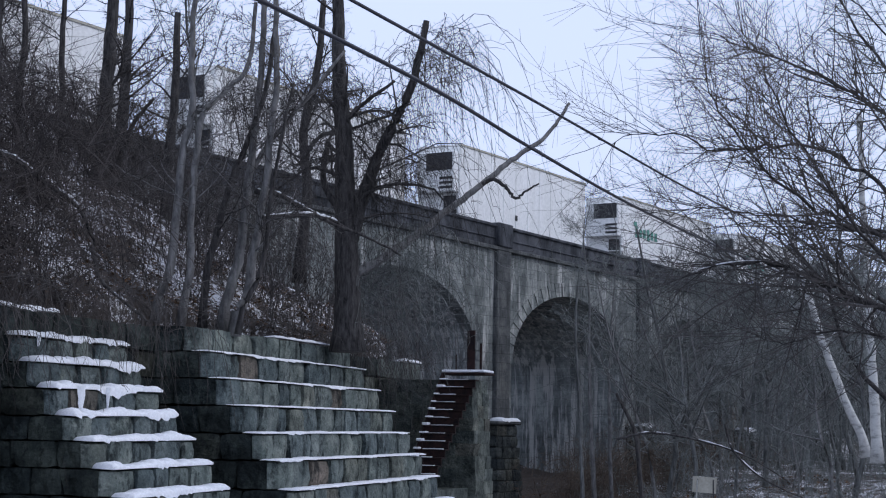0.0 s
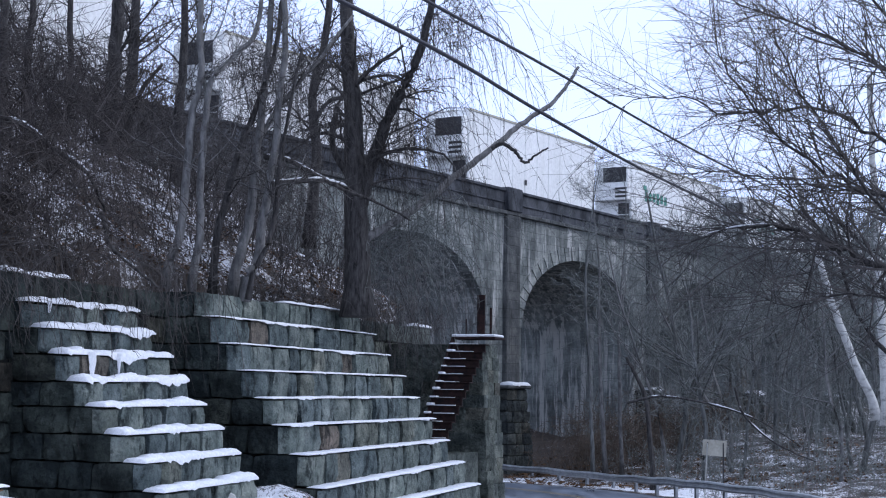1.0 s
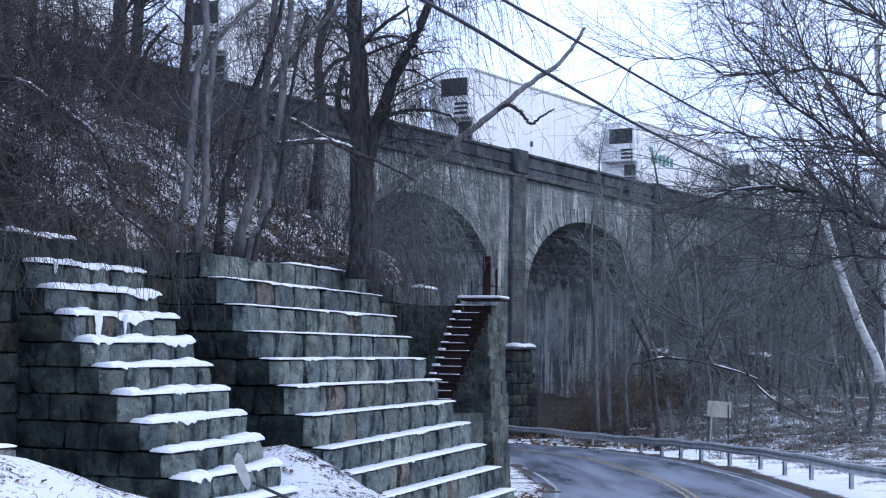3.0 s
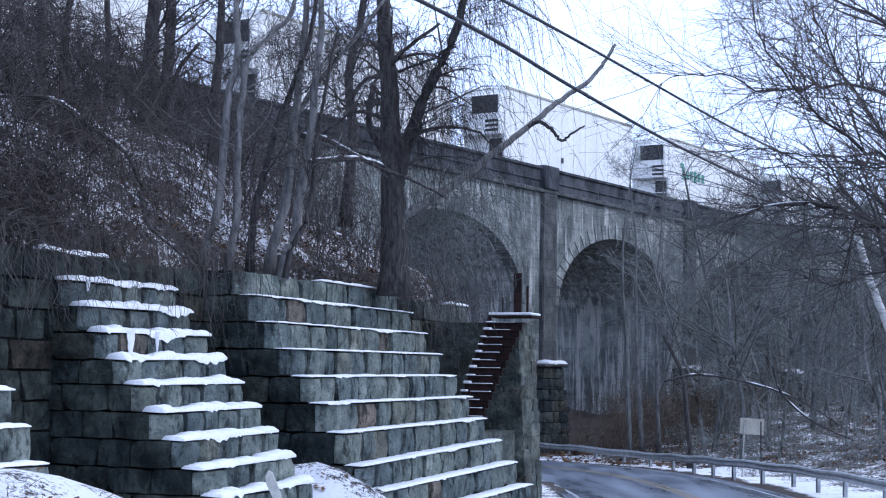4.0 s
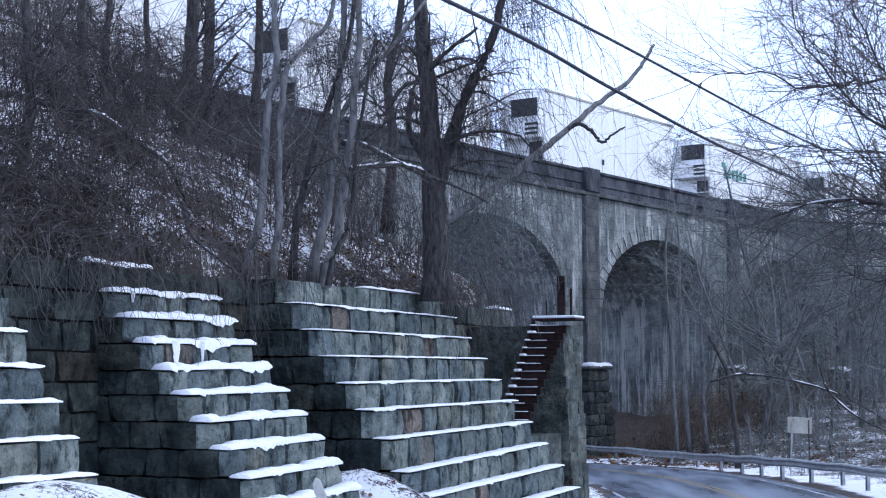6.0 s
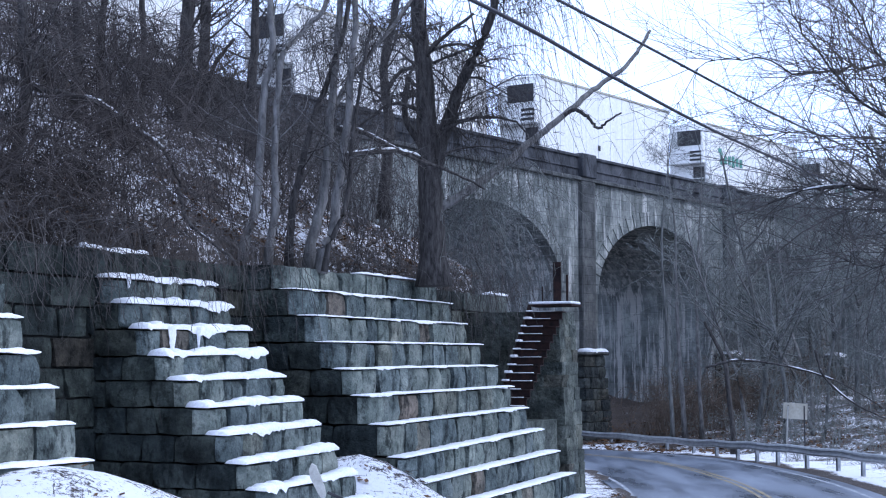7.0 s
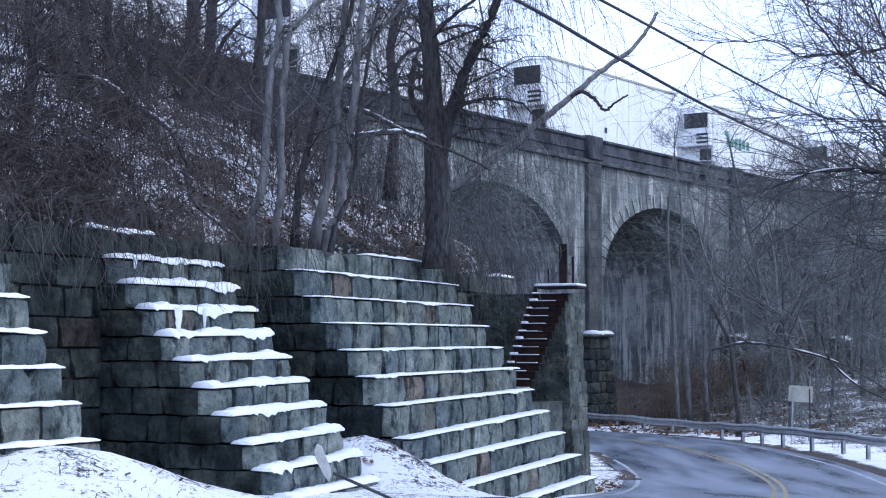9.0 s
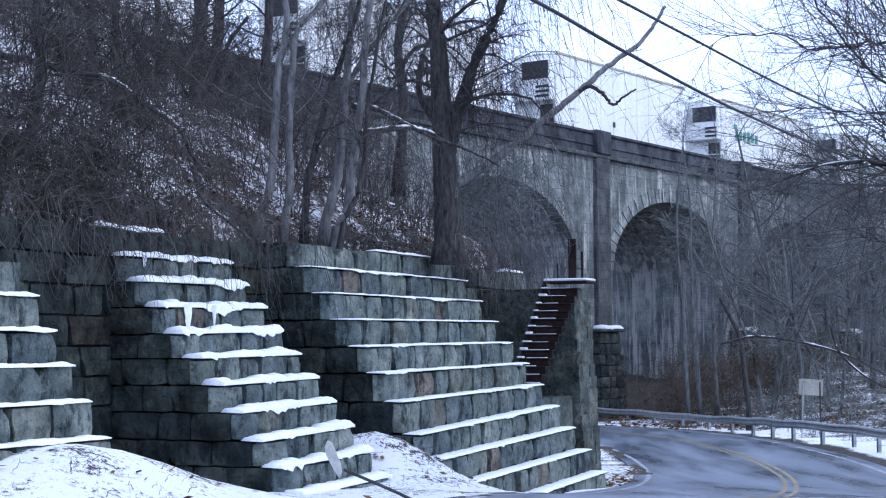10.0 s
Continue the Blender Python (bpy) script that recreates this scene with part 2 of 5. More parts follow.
def tubes(lines):
    """Vertices and faces of tapered tubes along (points, radii, sides)."""
    V, F = [], []
    for pts, rad, k in lines:
        P = np.asarray(pts, float)
        d = np.gradient(P, axis=0)
        d /= np.linalg.norm(d, axis=1, keepdims=True) + 1e-9
        ref = np.where(np.abs(d[:, 2:3]) > 0.9, [[1.0, 0, 0]], [[0, 0, 1.0]])
        u = np.cross(d, ref)
        u /= np.linalg.norm(u, axis=1, keepdims=True) + 1e-9
        w = np.cross(d, u)
        a = np.arange(k) * 2 * np.pi / k
        ring = P[:, None] + np.asarray(rad)[:, None, None] * (np.cos(a)[None, :, None] * u[:, None] + np.sin(a)[None, :, None] * w[:, None])
        base = len(V)
        V.extend(ring.reshape(-1, 3).tolist())
        for i in range(len(P) - 1):
            for j in range(k):
                j2 = (j + 1) % k
                F.append((base + i * k + j, base + i * k + j2, base + (i + 1) * k + j2, base + (i + 1) * k + j))
        if k > 4:
            F.append(tuple(base + (len(P) - 1) * k + j for j in range(k)))
            F.append(tuple(base + j for j in reversed(range(k))))
    return V, F


def spline(ctrl, steps):
    """A smooth line through a few points."""
    c = [Vector(p) for p in ctrl]
    c = [c[0] * 2 - c[1]] + c + [c[-1] * 2 - c[-2]]
    out = []
    for i in range(1, len(c) - 2):
        for k in range(steps):
            t = k / steps
            a, b, d, e = c[i - 1], c[i], c[i + 1], c[i + 2]
            out.append(0.5 * ((2 * b) + (d - a) * t + (2 * a - 5 * b + 4 * d - e) * t * t + (3 * b - a - 3 * d + e) * t ** 3))
    out.append(c[-2])
    return out


# ---- the plan ----
TURN = radians(22.2)
W = Vector((math.sin(TURN), math.cos(TURN), 0))       # along the retaining wall, away from the eye
N = Vector((math.cos(TURN), -math.sin(TURN), 0))      # out of the wall, to the road
UP = Vector((0, 0, 1))
WALL_N = -16.5                                       # face of the retaining wall
WALL_TOP = 5.75


def at_wall(n, s, z=0.0):
    return N * n + W * s + UP * z


B_TURN = radians(33.8)
BW = Vector((math.sin(B_TURN), math.cos(B_TURN), 0))  # along the viaduct
BN = Vector((math.cos(B_TURN), -math.sin(B_TURN), 0))
B0 = Vector((7.4, 85.0, 0))                           # at the pilaster, on the near face
DECK = 13.4


def at_bridge(t, n=0.0, z=0.0):
    return B0 + BW * t + BN * n + UP * z


CENTRE = spline([(-7, -30, 2), (-2, 0, 2), (3.2, 20, 1.6), (6.3, 32, 0.7), (8.2, 40.5, 0.15), (9.15, 46.5, 0), (9.4, 53.2, 0), (9.0, 60.8, 0),
                 (7.9, 66.6, 0), (5.4, 71.5, 0), (0.5, 76.0, 0), (-8, 80, 0), (-20, 84, 0)], 10)
CEN = np.array([p[:] for p in CENTRE])


def road_offset(x, y):
    """Signed distance from the middle of the road (right is positive) and its height there."""
    d = np.hypot(CEN[:, 0] - x, CEN[:, 1] - y)
    i = int(np.argmin(d))
    i = min(max(i, 1), len(CEN) - 2)
    t = CEN[i + 1] - CEN[i - 1]
    t = t / np.hypot(t[0], t[1])
    off = (x - CEN[i, 0]) * t[1] - (y - CEN[i, 1]) * t[0]
    return off, CEN[i, 2]


def ramp(v, a, b):
    t = min(max((v - a) / (b - a), 0.0), 1.0)
    return t * t * (3 - 2 * t)


def ground_height(x, y):
    n = N.x * x + N.y * y
    s = W.x * x + W.y * y
    off, rz = road_offset(x, y)
    bx, by = x - B0.x, y - B0.y
    bn = BN.x * bx + BN.y * by
    bt = BW.x * bx + BW.y * by
    rough = noise.noise(Vector((x * 0.35, y * 0.35, 0))) * 0.35 + noise.noise(Vector((x * 1.1, y * 1.1, 3))) * 0.12
    # road corridor and the wood beyond it
    away = max(abs(off) - 4.0, 0.0)
    z = rz - 0.06 + rough * min(away / 3, 1.0) * 0.8
    if off > 5:
        z += 2.0 * ramp(off, 8, 32) + 7.0 * ramp(off, 50, 160)
        z += 5.5 * ramp(-bn, 6.0, 15.0) * ramp(bt, -1.0, 3.0)
    # bank against the foot of the wall
    if off < -3.6:
        foot = 0.2 * (1 - ramp(s, 20, 25)) + 0.9 * (1 - ramp(s, 25, 34)) + 0.3 * (1 - ramp(s, 36, 41))
        foot += 0.98 * math.exp(-((s - 18.2) / 2.7) ** 2) * ramp(-n, 10.4, 12.9)
        lean = ramp(-n, 8.0, 12.5)
        z = rz * (1 - lean) + foot * lean + rough * 0.3 * lean
        z += 1.15 * math.exp(-((s - 29.0) / 1.4) ** 2 - ((n + 13.5) / 1.7) ** 2)
    # hillside above the wall, up to the railway
    if n < WALL_N - 0.85 and off < 0:
        back = WALL_N - n
        crest = max(-bn, 0.0)
        frac = back / (back + max(bn, 0.0) + 1e-6) if bn > 0 else 1.0
        hill = WALL_TOP - 0.15 + (DECK - 0.9 - WALL_TOP) * frac ** 0.8 + rough * 1.2
        hill += 3.0 * ramp(crest, 14, 60)
        # away from the viaduct the bank is steeper and hides the railway
        steep = WALL_TOP - 0.15 + 0.68 * min(back, 14.0) + 0.1 * max(back - 14.0, 0.0) + rough * 1.6
        hill += (max(steep, hill) - hill) * ramp(-bt, 33, 42)
        z = z + (hill - z) * (1.0 if s < 46.3 else ramp(-off, 5.5, 14.0))
    return z


def snow_amount(x, y):
    n = N.x * x + N.y * y
    s = W.x * x + W.y * y
    off, _ = road_offset(x, y)
    if n < WALL_N - 0.3 and off < -5:
        return 0.40 + 0.05 * ramp(-n, 18.0, 19.5) * (1 - ramp(s, 28, 34)) if n < WALL_N - 1.5 else 0.375
    if off > 4.5:
        return 0.365 + 0.125 * ramp(-off, -9, -5) - 0.05 * ramp(y, 74, 84) * (1 - ramp(x / max(y, 1.0), 0.13, 0.17)) + 0.03 * ramp(x / max(y, 1.0), 0.16, 0.2)
    if off < -4:
        return 0.476 - 0.03 * ramp(s, 38, 43)
    return 0.3


def ground_sheet():
    xs = np.concatenate([np.array([-900, -500, -300, -200, -140, -100, -80, -65, -54, -46]), np.arange(-40, 52, 0.5), np.array([53, 56, 60, 66, 75, 90, 120, 160, 220, 320, 520, 900])])
    ys = np.concatenate([np.array([-500, -250, -120, -60, -30, -15, -5, 2, 8, 12, 15]), np.arange(17, 105, 0.5), np.array([106, 108, 111, 115, 120, 128, 140, 160, 190, 230, 300, 420, 650, 1100])])
    V, F, S = [], [], []
    for y in ys:
        for x in xs:
            V.append((float(x), float(y), ground_height(float(x), float(y))))
            S.append(snow_amount(float(x), float(y)))
    k = len(xs)
    for j in range(len(ys) - 1):
        for i in range(k - 1):
            F.append((j * k + i, j * k + i + 1, (j + 1) * k + i + 1, (j + 1) * k + i))
    ob = raw("ground", V, F, GROUND, smooth=True)
    ob.data.attributes.new("snow", "FLOAT", "POINT").data.foreach_set("value", S)
    return tagged(ob, "leaf-littered wooded ground under patchy thin snow", "ground", kind="structure")


ground_sheet()


def strip(name, a, b, lift, mat, label, category, line=CEN, first=0, last=None, parent=None):
    """A band of the road between two offsets from its middle line."""
    V, F = [], []
    P = line[first:last]
    for i in range(len(P)):
        t = P[min(i + 1, len(P) - 1)] - P[max(i - 1, 0)]
        t = t / np.hypot(t[0], t[1])
        for o in (a, (a + b) / 2, b):
            V.append((P[i, 0] + o * t[1], P[i, 1] - o * t[0], P[i, 2] + lift))
    for i in range(len(P) - 1):
        for j in range(2):
            k = i * 3 + j
            F.append((k, k + 1, k + 4, k + 3))
    ob = raw(name, V, F, mat, parent)
    if parent is None:
        tagged(ob, label, category, kind="structure")
    return ob


road = strip("road", -4.1, 3.4, 0.0, ASPHALT, "worn grey asphalt road with damp patches, curving under the viaduct", "road")
strip("centre_line", -0.19, -0.07, 0.005, YELLOW, "", "", parent=road)
strip("centre_line", 0.07, 0.19, 0.005, YELLOW, "", "", parent=road)
strip("edge_line", -3.75, -3.63, 0.005, LINE_WHITE, "", "", parent=road)
strip("edge_line", 2.85, 2.97, 0.005, LINE_WHITE, "", "", parent=road)


# ---- stonework ----
def stone_meshes(mat, count, seed, bulge=0.07, nib=0.035, quoin=False, worn=1.0):
    """Rock-faced unit blocks (1 x 1 x 1; y is depth, +y the face) with worn edges and an uneven face; a quoin has one end rounded off."""
    rng = random.Random(seed)
    made = []
    cols, rows_ = 5, 3
    for _ in range(count):
        V, F = [], []
        lean = [rng.gauss(0, 0.028), rng.gauss(0, 0.028)]
        tilt = rng.uniform(-0.05, 0.05)
        chip = [rng.choice((0.0, 0.03, 0.05, 0.14)) for _ in range(4)]
        for j in range(rows_ + 1):
            for i in range(cols + 1):
                x, z = i / cols - 0.5, j / rows_ - 0.5
                side, bed = i in (0, cols), j in (0, rows_)
                y = 0.5 + tilt * x
                if side or bed:
                    y -= (rng.uniform(0.02, 0.09) if side else rng.uniform(0.01, 0.06)) * worn
                    x = x - math.copysign(rng.uniform(0, nib), x) if side else x + rng.uniform(-0.03, 0.03)
                    z = z - math.copysign(rng.uniform(0, nib * 1.3), z) if bed else z + rng.uniform(-0.06, 0.06)
                    if side and bed:
                        c = chip[(i > 0) + 2 * (j > 0)] * worn
                        y -= c
                        z -= math.copysign(c * 0.6, z)
                        x -= math.copysign(c * 0.35, x)
                else:
                    y += rng.uniform(-0.5, 0.8) * bulge
                    x += rng.uniform(-0.06, 0.06)
                    z += rng.uniform(-0.08, 0.08)
                if side:
                    x += lean[i > 0] * z * 2
                if quoin:
                    y -= (0.72, 0.22, 0.03)[i] * (1 + 0.3 * abs(z)) if i < 3 else 0
                V.append((x, y, z))
        w = cols + 1
        for j in range(rows_):
            for i in range(cols):
                q = (j * w + i, j * w + i + 1, (j + 1) * w + i + 1, (j + 1) * w + i)
                F += [(q[0], q[2], q[1]), (q[0], q[3], q[2])] if rng.random() < 0.5 else [(q[0], q[3], q[1]), (q[1], q[3], q[2])]
        ring = [i for i in range(w)] + [j * w + cols for j in range(1, rows_ + 1)] + [rows_ * w + i for i in range(cols - 1, -1, -1)] + [j * w for j in range(rows_ - 1, 0, -1)]
        base = len(V)
        for r in ring:
            x, y, z = V[r]
            V.append((x * 1.01, -0.5, z * 1.01))
        k = len(ring)
        for a in range(k):
            b = (a + 1) % k
            F.append((ring[a], ring[b], base + b, base + a))
        F.append(tuple(base + a for a in range(k)))
        me = bpy.data.meshes.new("stone")
        me.from_pydata(V, [], F)
        me.materials.append(mat)
        made.append(me)
    return made


STONES = stone_meshes(STONE, 30, 5, 0.045, 0.018, worn=0.75)
QUOINS = stone_meshes(STONE, 10, 15, 0.07, 0.03, True)
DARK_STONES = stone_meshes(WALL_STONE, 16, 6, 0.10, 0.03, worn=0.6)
MID_STONES = stone_meshes(MID_STONE, 14, 7, 0.05, 0.04)
RUBBLE = stone_meshes(RUBBLE_STONE, 14, 8, 0.05, 0.03, worn=0.12)


def lay(meshes, rng, parent, origin, along, out, length, depth, height, z):
    """One stone: origin is the middle of its face at its foot."""
    ob = new("stone", rng.choice(meshes))
    ob.parent = parent
    m = Matrix((( *along, 0), (*out, 0), (*UP, 0), (0, 0, 0, 1))).transposed()
    m.translation = origin - out * (depth / 2) + UP * (z + height / 2)
    m = m @ Matrix.Rotation(rng.gauss(0, 0.010), 4, "Y") @ Matrix.Rotation(rng.gauss(0, 0.012), 4, "X")
    ob.matrix_basis = parent.matrix_world.inverted() @ m @ Matrix.Diagonal((length, depth, height, 1))
    return ob


def split(rng, total, mean):
    k = max(1, round(total / mean))
    w = [rng.uniform(0.65, 1.35) for _ in range(k)]
    return [total * a / sum(w) for a in w]


def snow_strip(name, origin, along, out, length, tread, thick, seed, label, drip=0.1, parent=None, sink=0.0):
    """Snow lying on a tread, lumpy, with an uneven lip over the edge."""
    k = max(8, int(length / 0.07))
    V, F = [], []
    rng = random.Random(seed)
    cols = 6
    for i in range(k + 1):
        u = i / k * length
        a = noise.noise(Vector((u * 1.7, seed * 3.1, 0)))
        b = noise.noise(Vector((u * 5.0, seed * 1.7, 5)))
        e = noise.noise(Vector((u * 11.0, seed * 0.7, 2)))
        th = max(thick * (0.95 + 0.55 * a + 0.6 * b + 0.5 * e), 0.008)
        if i in (0, k):
            th *= 0.6
        lip = 0.015 + 0.045 * b + 0.025 * e
        c = noise.noise(Vector((u * 0.9, seed * 2.3, 9)))
        dr = max(0.0, drip * (1.9 * c - 0.2 + 0.6 * b + 0.35 * e)) * (1 if i not in (0, k) else 0)
        prof = [(-tread, 0.002), (-tread + 0.04, th * 0.9), (-tread * 0.4, th * 1.15), (-0.05, th), (lip, th * 0.45), (lip * 0.8, -dr - 0.01)]
        for n_, z_ in prof:
            V.append(origin + along * u + out * n_ + UP * (z_ - sink * (1 - i / k)))
    for i in range(k):
        for j in range(cols - 1):
            q = i * cols + j
            F.append((q, q + cols, q + cols + 1, q + 1))
    for i in (0, k):
        f = tuple(i * cols + j for j in range(cols))
        F.append(f if i == 0 else f[::-1])
    ob = raw(name, V, F, SNOW, parent, smooth=True)
    return tagged(ob, label, "snow", group="snow on the steps", kind="stuff")


def snow_drip(origin, along, out, wide, drop, seed):
    """A tongue of snow clinging to the face below a step."""
    V, F = [], []
    rows_, cols = 7, 6
    for j in range(rows_):
        v = j / (rows_ - 1)
        half = wide * 0.5 * (1 - 0.62 * v) * (1 + 0.5 * noise.noise(Vector((v * 4, seed, 0))))
        mid = 0.18 * wide * noise.noise(Vector((v * 2.5, seed, 7)))
        for i in range(cols):
            u = (i / (cols - 1) - 0.5) * 2
            V.append(origin + along * (mid + u * half) + out * (0.015 + 0.07 * (1 - u * u) * (1 - v * 0.7)) - UP * drop * v)
    for j in range(rows_ - 1):
        for i in range(cols - 1):
            q = j * cols + i
            F.append((q, q + cols, q + cols + 1, q + 1))
    return tagged(raw("snow", V, F, SNOW, smooth=True), "tongue of snow clinging to the stone face", "snow", group="snow on the steps", kind="stuff")


def buttress(label, corner, turn, rows, course, step, length, top, seed, mean, meshes, snow, drip, trim=0.0, first_snow=1, sinks=()):
    """A buttress of stone courses, each a step further out than the one above. corner: near end of the top course's face.
    sinks: how much lower the near end of each course lies than its far end."""
    rng = random.Random(seed)
    a = radians(turn)
    along = Vector((math.sin(a), math.cos(a), 0))
    out = Vector((math.cos(a), -math.sin(a), 0))
    ob = thing("stepped_buttress", Vector((*corner, 0)), label, "buttress", "buttresses", "structure")
    depth0 = 1.6
    sinks = list(sinks) + [0.0] * (rows + 1 - len(sinks))
    for k in range(rows):
        z1 = top - course * k
        z0 = z1 - course
        o = Vector((*corner, 0)) + out * step * k
        ln = length - trim * k
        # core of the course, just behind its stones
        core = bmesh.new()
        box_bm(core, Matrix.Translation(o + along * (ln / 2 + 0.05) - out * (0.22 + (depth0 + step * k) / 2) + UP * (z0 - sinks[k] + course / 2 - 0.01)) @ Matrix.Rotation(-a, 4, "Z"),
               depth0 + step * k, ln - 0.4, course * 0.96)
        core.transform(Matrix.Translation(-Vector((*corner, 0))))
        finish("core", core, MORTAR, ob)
        u = -rng.uniform(-0.05, 0.08)
        for q, w in enumerate(split(rng, ln - u, mean)):
            g = rng.uniform(0.025, 0.075)
            f = min(max((u + w / 2) / ln, 0.0), 1.0)
            hi, lo = -sinks[k] * (1 - f), -sinks[k + 1] * (1 - f)
            tall = course + hi - lo - rng.uniform(0.012, 0.045)
            lay(QUOINS if q == 0 else meshes, rng, ob, o + along * (u + w / 2) + out * rng.uniform(-0.05, 0.04), along, out, w - g, 0.22 if q == 0 else step + 0.22, tall, z0 + lo)
            u += w
        # stones of the near end, damp and with end-face shade in their colour
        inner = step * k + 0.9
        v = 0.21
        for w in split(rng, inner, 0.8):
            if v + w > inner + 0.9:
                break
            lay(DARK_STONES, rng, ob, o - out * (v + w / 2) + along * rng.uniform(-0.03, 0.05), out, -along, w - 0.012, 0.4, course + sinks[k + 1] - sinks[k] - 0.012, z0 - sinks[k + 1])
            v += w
        if snow and k >= first_snow:
            snow_strip("snow", o + along * 0.03 + UP * (z1 + 0.002), along, out, ln - 0.08, step + 0.02, snow * rng.uniform(0.8, 1.3), seed * 40 + k,
                       "white snow lying along a stone step", drip, sink=sinks[k])
    return ob


def retaining_wall():
    rng = random.Random(3)
    ob = thing("retaining_wall", at_wall(WALL_N, 17, 0), "dark damp retaining wall of coursed granite blocks, shade painted into their colour", "wall", kind="structure")
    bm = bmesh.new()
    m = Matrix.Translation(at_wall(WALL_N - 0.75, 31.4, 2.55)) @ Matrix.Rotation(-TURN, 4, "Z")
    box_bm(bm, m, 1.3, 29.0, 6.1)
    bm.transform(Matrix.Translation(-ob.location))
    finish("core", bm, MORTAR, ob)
    course = 0.52
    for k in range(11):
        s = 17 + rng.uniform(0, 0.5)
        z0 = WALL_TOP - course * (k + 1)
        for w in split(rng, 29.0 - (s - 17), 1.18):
            # up to s 41.5 the recess shade is in the damp stones' colour
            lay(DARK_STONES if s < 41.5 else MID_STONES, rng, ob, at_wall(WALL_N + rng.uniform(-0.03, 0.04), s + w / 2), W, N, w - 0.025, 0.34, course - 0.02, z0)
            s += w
    return ob


def abutment_end():
    """The end of the wall beside the road, with the iron stair against it."""
    rng = random.Random(9)
    s0, n1, top = 42.4, -13.78, 5.15
    ob = thing("wall_end", at_wall(WALL_N, s0), "grey granite end of the retaining wall beside the road", "wall", kind="structure")
    bm = bmesh.new()
    m = Matrix.Translation(at_wall((WALL_N - 0.2 + n1) / 2 - 0.1, s0 + 0.70, top / 2 - 0.25)) @ Matrix.Rotation(-TURN, 4, "Z")
    box_bm(bm, m, n1 - WALL_N + 0.05, 1.1, top + 0.4)
    bm.transform(Matrix.Translation(-ob.location))
    finish("core", bm, PALE_MORTAR, ob)
    course = 0.34
    for k in range(16):
        z0 = top - course * (k + 1)
        reach = n1 + 0.02 * k
        n = WALL_N
        for w in split(rng, reach - WALL_N, 0.5):
            lay(RUBBLE, rng, ob, at_wall(n + w / 2, s0 - rng.uniform(0, 0.03)), N, -W, w + 0.02, 0.46, course + 0.012, z0)
            n += w
        s = s0 + 0.36
        for w in split(rng, 1.1, 0.55):
            lay(RUBBLE, rng, ob, at_wall(reach + rng.uniform(-0.02, 0.02), s + w / 2), W, N, w + 0.02, 0.4, course + 0.012, z0)
            s += w
    return ob


buttress("stepped granite buttress partly behind a snowy bank", (-8.08, 19.4), 24.0, 10, 0.5, 0.31, 4.75, 3.6 + 1.27, 11, 0.9, STONES, 0.035, 0.02)
buttress("stepped granite buttress with thick snow on its steps", (-5.71, 28.8), 26.0, 11, 0.44, 0.40, 3.45, 3.6 + 1.64, 12, 0.72, STONES, 0.085, 0.12, 0.035, first_snow=0, sinks=(0, 0.02, 0.03, 0.06, 0.04, 0.06, 0.08, 0.11, 0.1, 0.1, 0.1))
buttress("broad stepped granite buttress with thin lines of snow", (-3.23, 33.7), 22.2, 12, 0.52, 0.40, 8.65, 3.6 + 2.18, 13, 0.82, STONES, 0.026, 0.045, sinks=(0, 0.0, 0.03, 0.05, 0.08, 0.09, 0.14, 0.26, 0.23, 0.22, 0.22, 0.2, 0.2))
A2 = radians(26.0)
for k_, u_, w_, d_ in ((2, 0.72, 0.26, 0.44), (2, 1.5, 0.10, 0.4), (0, 0.5, 0.12, 0.2)):
    al, ou = Vector((math.sin(A2), math.cos(A2), 0)), Vector((math.cos(A2), -math.sin(A2), 0))
    snow_drip(Vector((-5.71, 28.8, 0)) + ou * (0.40 * k_ + 0.02) + al * u_ + UP * (3.6 + 1.66 - 0.44 * k_), al, ou, w_, d_, k_ * 7 + u_)
retaining_wall()
abutment_end()
snow_strip("snow", at_wall(WALL_N, 44.6, WALL_TOP + 0.01), W, N, 1.3, 0.35, 0.06, 61, "thin snow along the top of the wall", 0.03)
snow_strip("snow", at_wall(WALL_N, 24.3, WALL_TOP + 0.01), W, N, 2.0, 0.3, 0.05, 62, "snow along the top of the wall", 0.04)
snow_strip("snow", at_wall(-15.72, 34.0, WALL_TOP + 0.04), W, N, 3.4, 0.3, 0.04, 63, "thin snow on the top stones of the wall", 0.02)


